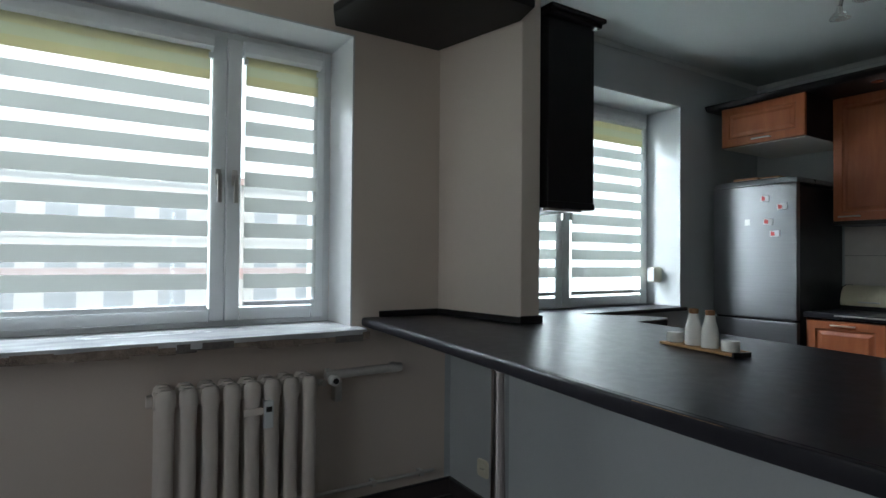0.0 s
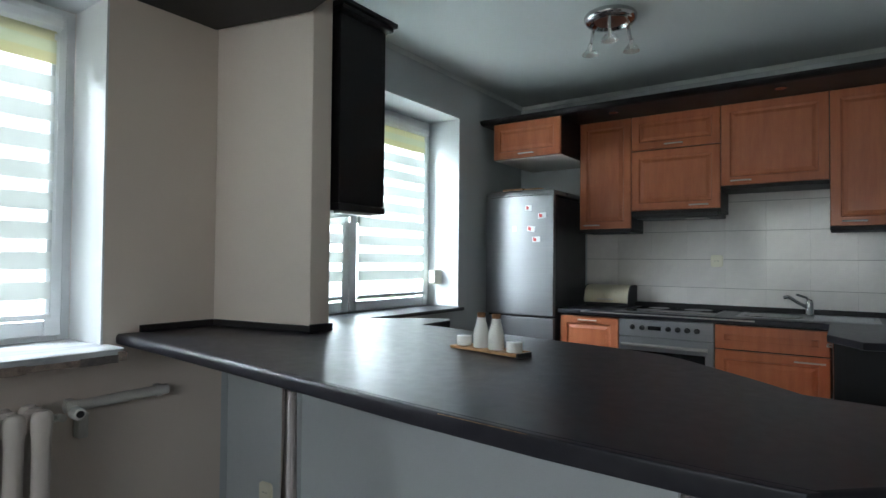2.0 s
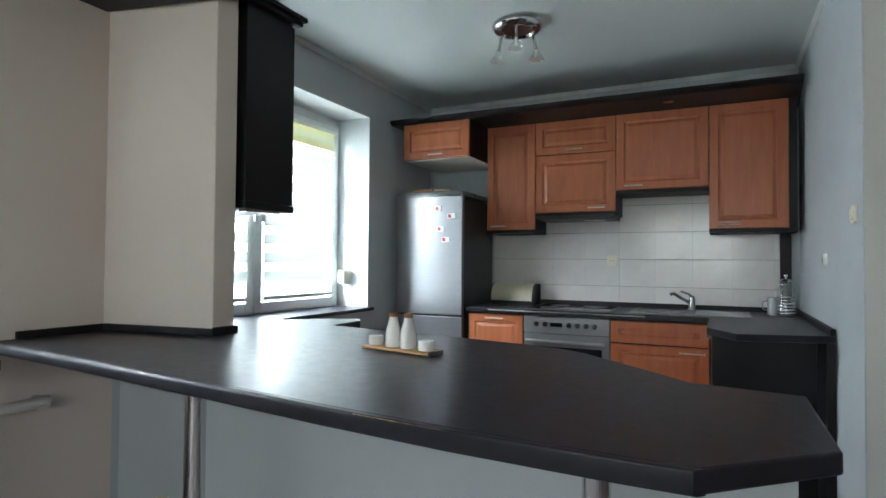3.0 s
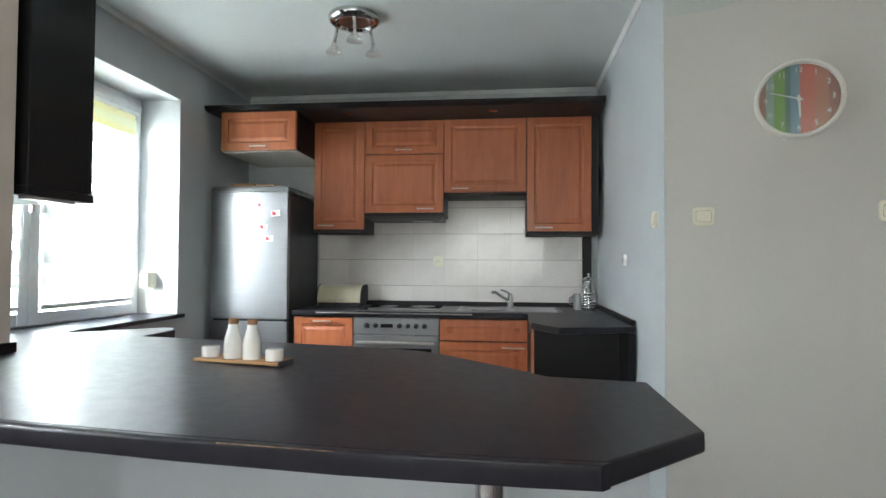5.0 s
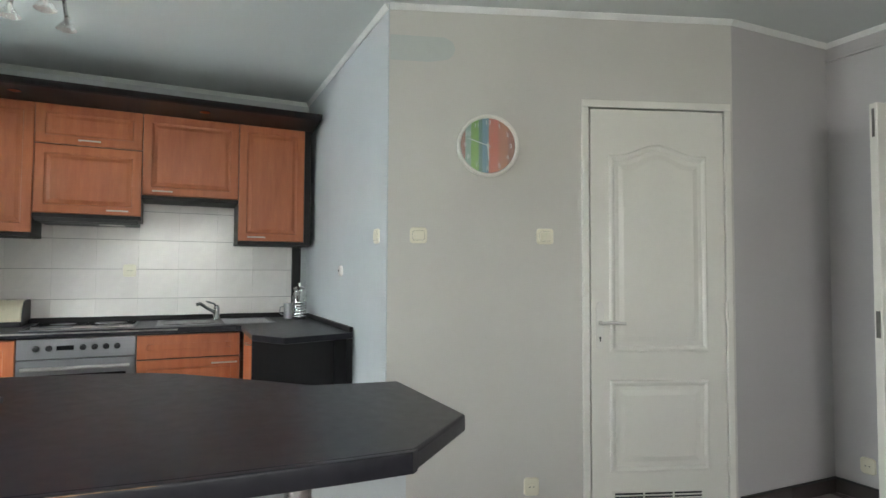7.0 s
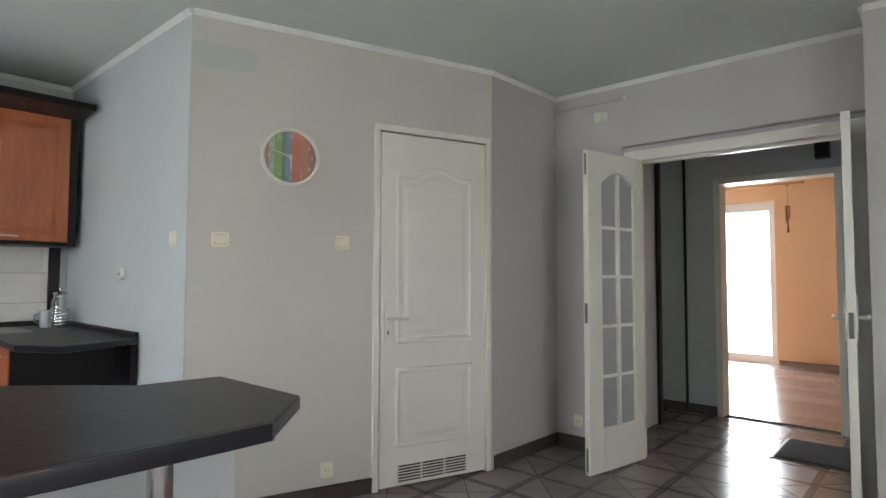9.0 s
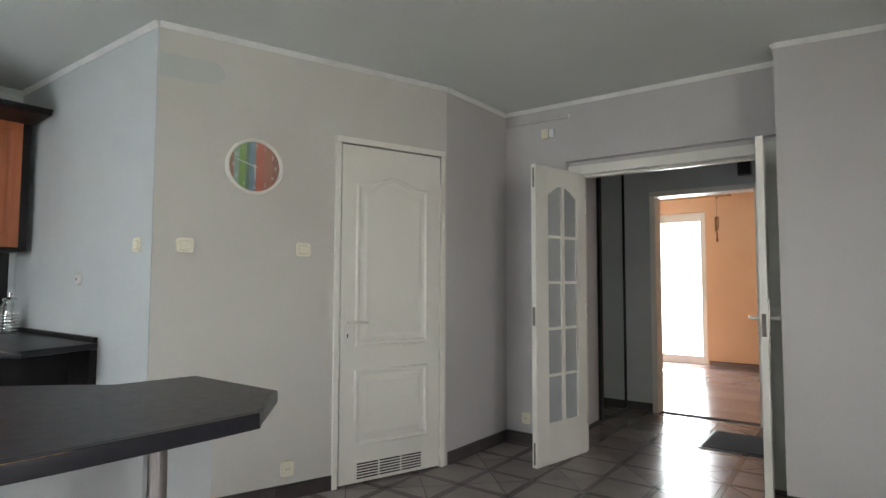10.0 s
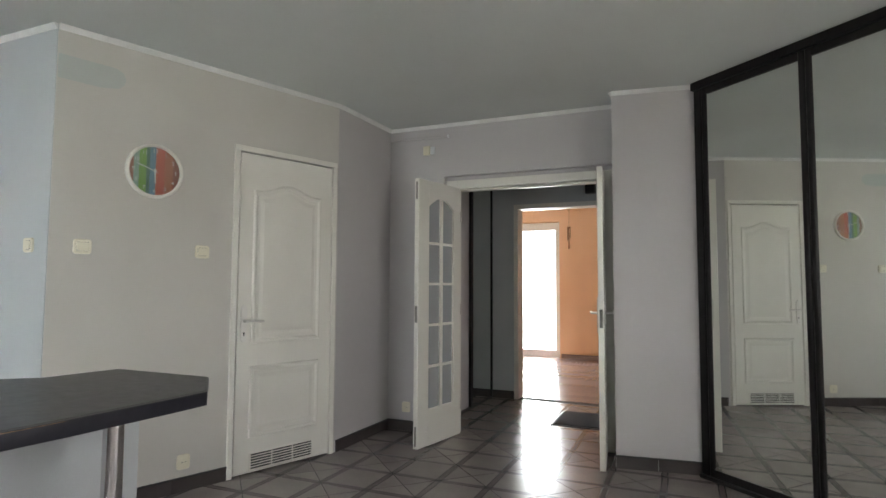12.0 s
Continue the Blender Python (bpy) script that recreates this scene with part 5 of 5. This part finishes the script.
bread = thing("bread_bin", pose(4.43, 4.29, 0.862), "cream enamel roll-front bread bin on the worktop", "bread bin")
prof = [(0.11, 0.03), (0.11, 0.145), (0.09, 0.158), (-0.01, 0.16), (-0.06, 0.148), (-0.09, 0.115), (-0.105, 0.07), (-0.106, 0.03)]
part("base", boxed(-0.10, 0.105, -0.16, 0.16, 0.0, 0.03), BLACK, bread, "black block under the cream body", 0.003)
part("body", rings(bmesh.new(), [[(x, y, z) for x, z in prof] for y in (-0.165, 0.165)]), ENAMEL_CREAM, bread, "", 0.006, True)
for s in (-1, 1):
    part("end_cap", rings(bmesh.new(), [[(x * 1.02, y, z * 1.01) for x, z in prof] for y in (s * 0.165, s * 0.171)]), BLACK, bread, "", 0.003)
bm = bmesh.new()
rod(bm, (-0.112, -0.06, 0.055), (-0.112, 0.06, 0.055), 0.005, 8)
part("handle", bm, SATIN, bread)
plate("wall_socket", pose(4.558, 3.572, 1.205, 0, 0, -90), "cream wall socket on the tiled backsplash", "socket", 0.08, 0.085, False)

# ceiling lamp with bare spots
lamp = thing("ceiling_lamp", pose(3.18, 3.865, CEILING), "round chrome ceiling lamp with three bulb holders", "ceiling lamp")
part("base_ring", lathe(bmesh.new(), [(0.05, -0.001), (0.134, -0.001), (0.140, -0.012), (0.138, -0.028), (0.122, -0.044), (0.100, -0.047), (0.088, -0.034), (0.03, -0.030)], 48), CHROME, lamp, "chrome ring base", 0, True)
part("base_plate", lathe(bmesh.new(), [(0.085, -0.031), (0.085, -0.034), (0.02, -0.036)], 32), material("copper_inner", (0.30, 0.16, 0.12), rough=0.3, metal=0.8, bump=0.0), lamp)
for k in range(3):
    a = math.radians(197 + 120 * k)
    c, s = math.cos(a), math.sin(a)
    bm = bmesh.new()
    tube(bm, [(0.105 * c, 0.105 * s, -0.04), (0.112 * c, 0.112 * s, -0.085), (0.122 * c, 0.122 * s, -0.125)], 0.009, 12)
    arm = part("arm", bm, CHROME, lamp, "chrome lamp arm", 0, True)
    part("bulb", lathe(bmesh.new(), [(0.012, 0.045), (0.016, 0.02), (0.03, 0.005), (0.042, -0.01), (0.045, -0.02), (0.03, -0.024), (0.006, -0.02)], 20, (0.125 * c, 0.125 * s, -0.165)), JAR_GLASS, arm, "clear reflector bulb", 0, True)
    part("bulb_core", lathe(bmesh.new(), [(0.006, 0.04), (0.010, 0.02), (0.006, -0.005)], 12, (0.125 * c, 0.125 * s, -0.165)), PORCELAIN, arm, "", 0, True)

# ---- wall tiles behind the worktop ----
back = tagged(new("backsplash"), "pale glazed wall tiles above the worktop", "tiles", "", "structure")
back.matrix_world = K
part("tile_bed", boxed(0.60, 2.70, -0.006, -0.0005, 0.865, 1.70), GROUT, back)
tile_me = {}
x = 0.60
while x < 2.69:
    tw = min(0.25, 2.70 - x)
    z = 0.815
    while z < 1.69:
        lo, hi = max(z, 0.868), min(z + 0.2, 1.70)
        key = (round(tw, 3), round(hi - lo, 3))
        if key not in tile_me:
            e, g = 0.0016, 0.0003
            p = part("tile", rings(bmesh.new(), [[(g + i, -0.003 - d, e + i), (tw - g - i, -0.003 - d, e + i), (tw - g - i, -0.003 - d, hi - lo - e - i), (g + i, -0.003 - d, hi - lo - e - i)] for i, d in ((0, 0), (0, 0.0065), (0.0012, 0.0072))]), TILE, back)
            tile_me[key] = p.data
        else:
            p = new("tile", tile_me[key])
            p.parent = back
        p.location = (x, 0, lo)
        z += 0.2
    x += 0.25

# ---- floor tiles, laid diagonally, each with darker crossing bands ----
floor_ob = bpy.data.objects["floor"]
S, G, BW = 0.45, 0.0028, 0.021
ORIGIN = (1.366, 0.776)


def floor_tile_mesh():
    """A square tile standing on its corner, with a darker square band joining the middles of its sides."""
    h = (S / 2 - G) * math.sqrt(2)
    me = bpy.data.meshes.new("floor_tile")
    i, o, c = h / 2 - BW, h / 2 + BW, 0.007
    vs, fs, ms = [], [], []

    def face(pts, m):
        k = len(vs)
        vs.extend((x, y, 0.0) for x, y in pts)
        fs.append(tuple(range(k, k + len(pts))))
        ms.append(m)

    face([(i, i), (-i, i), (-i, -i), (i, -i)], 0)
    for q in range(4):
        co, si = round(math.cos(q * math.pi / 2)), round(math.sin(q * math.pi / 2))
        turn = lambda pts: [(co * x - si * y, si * x + co * y) for x, y in pts]
        face(turn([(i, -i), (i + c, -i), (i + c, i), (i, i)]), 1)
        face(turn([(i + c, -i), (o - c, -i), (o - c, i), (i + c, i)]), 2)
        face(turn([(o - c, -i), (o, -i), (o, i), (o - c, i)]), 1)
        face(turn([(i, i), (o, i), (i, o)]), 1)
        face(turn([(o, -i), (h, 0), (o, i)]), 0)
        k = len(vs)
        a, d = turn([(h, 0), (0, h)])
        vs.extend([(*a, 0), (*d, 0), (*d, -0.006), (*a, -0.006)])
        fs.append((k, k + 1, k + 2, k + 3))
        ms.append(1)
    me.from_pydata(vs, [], fs)
    for m in (FLOOR_LIGHT, FLOOR_DARK, FLOOR_MID):
        me.materials.append(m)
    me.polygons.foreach_set("material_index", ms)
    return me


tile_data = floor_tile_mesh()
D = S * math.sqrt(2)
X0, X1, Y0, Y1 = -1.98, 4.57, -1.69, 5.12
far = bmesh.new()
for i in range(-10, 10):
    for j in range(-10, 12):
        for o in (0, 0.5):
            x, y = ORIGIN[0] + (i + o) * D, ORIGIN[1] + (j + o) * D
            if not (X0 - D / 2 < x < X1 + D / 2 and Y0 - D / 2 < y < Y1 + D / 2):
                continue
            if X0 + D / 2 < x < X1 - D / 2 and Y0 + D / 2 < y < Y1 - D / 2:
                p = new("floor_tile", tile_data)
                p.parent = floor_ob
                p.location = (x, y, 0)
                continue
            cut = bmesh.new()
            cut.from_mesh(tile_data)
            bmesh.ops.translate(cut, verts=cut.verts, vec=(x, y, 0))
            for co, no in (((X0, 0, 0), (-1, 0, 0)), ((X1, 0, 0), (1, 0, 0)), ((0, Y0, 0), (0, -1, 0)), ((0, Y1, 0), (0, 1, 0))):
                bmesh.ops.bisect_plane(cut, geom=cut.verts[:] + cut.edges[:] + cut.faces[:], plane_co=co, plane_no=no, clear_outer=True)
            me = bpy.data.meshes.new("cut_tile")
            cut.to_mesh(me)
            cut.free()
            far.from_mesh(me)
            bpy.data.meshes.remove(me)
fo = part("floor_tiles_rest", far, FLOOR_LIGHT, floor_ob)
fo.data.materials.append(FLOOR_DARK)
fo.data.materials.append(FLOOR_MID)
fo["kind"] = "stuff"
# laminate boards of the orange room
for i in range(20):
    y0 = -5.28 + i * 0.173
    for j in range(3):
        x0 = -0.85 + j * 1.38 - (i % 3) * 0.45
        p = part("floorboard", boxed(max(x0, -0.87) + 0.0008, min(x0 + 1.38, 3.27) - 0.0008, y0 + 0.0006, y0 + 0.1724, -0.006, 0.0), LAMINATE, bpy.data.objects["floor_orange_room"])
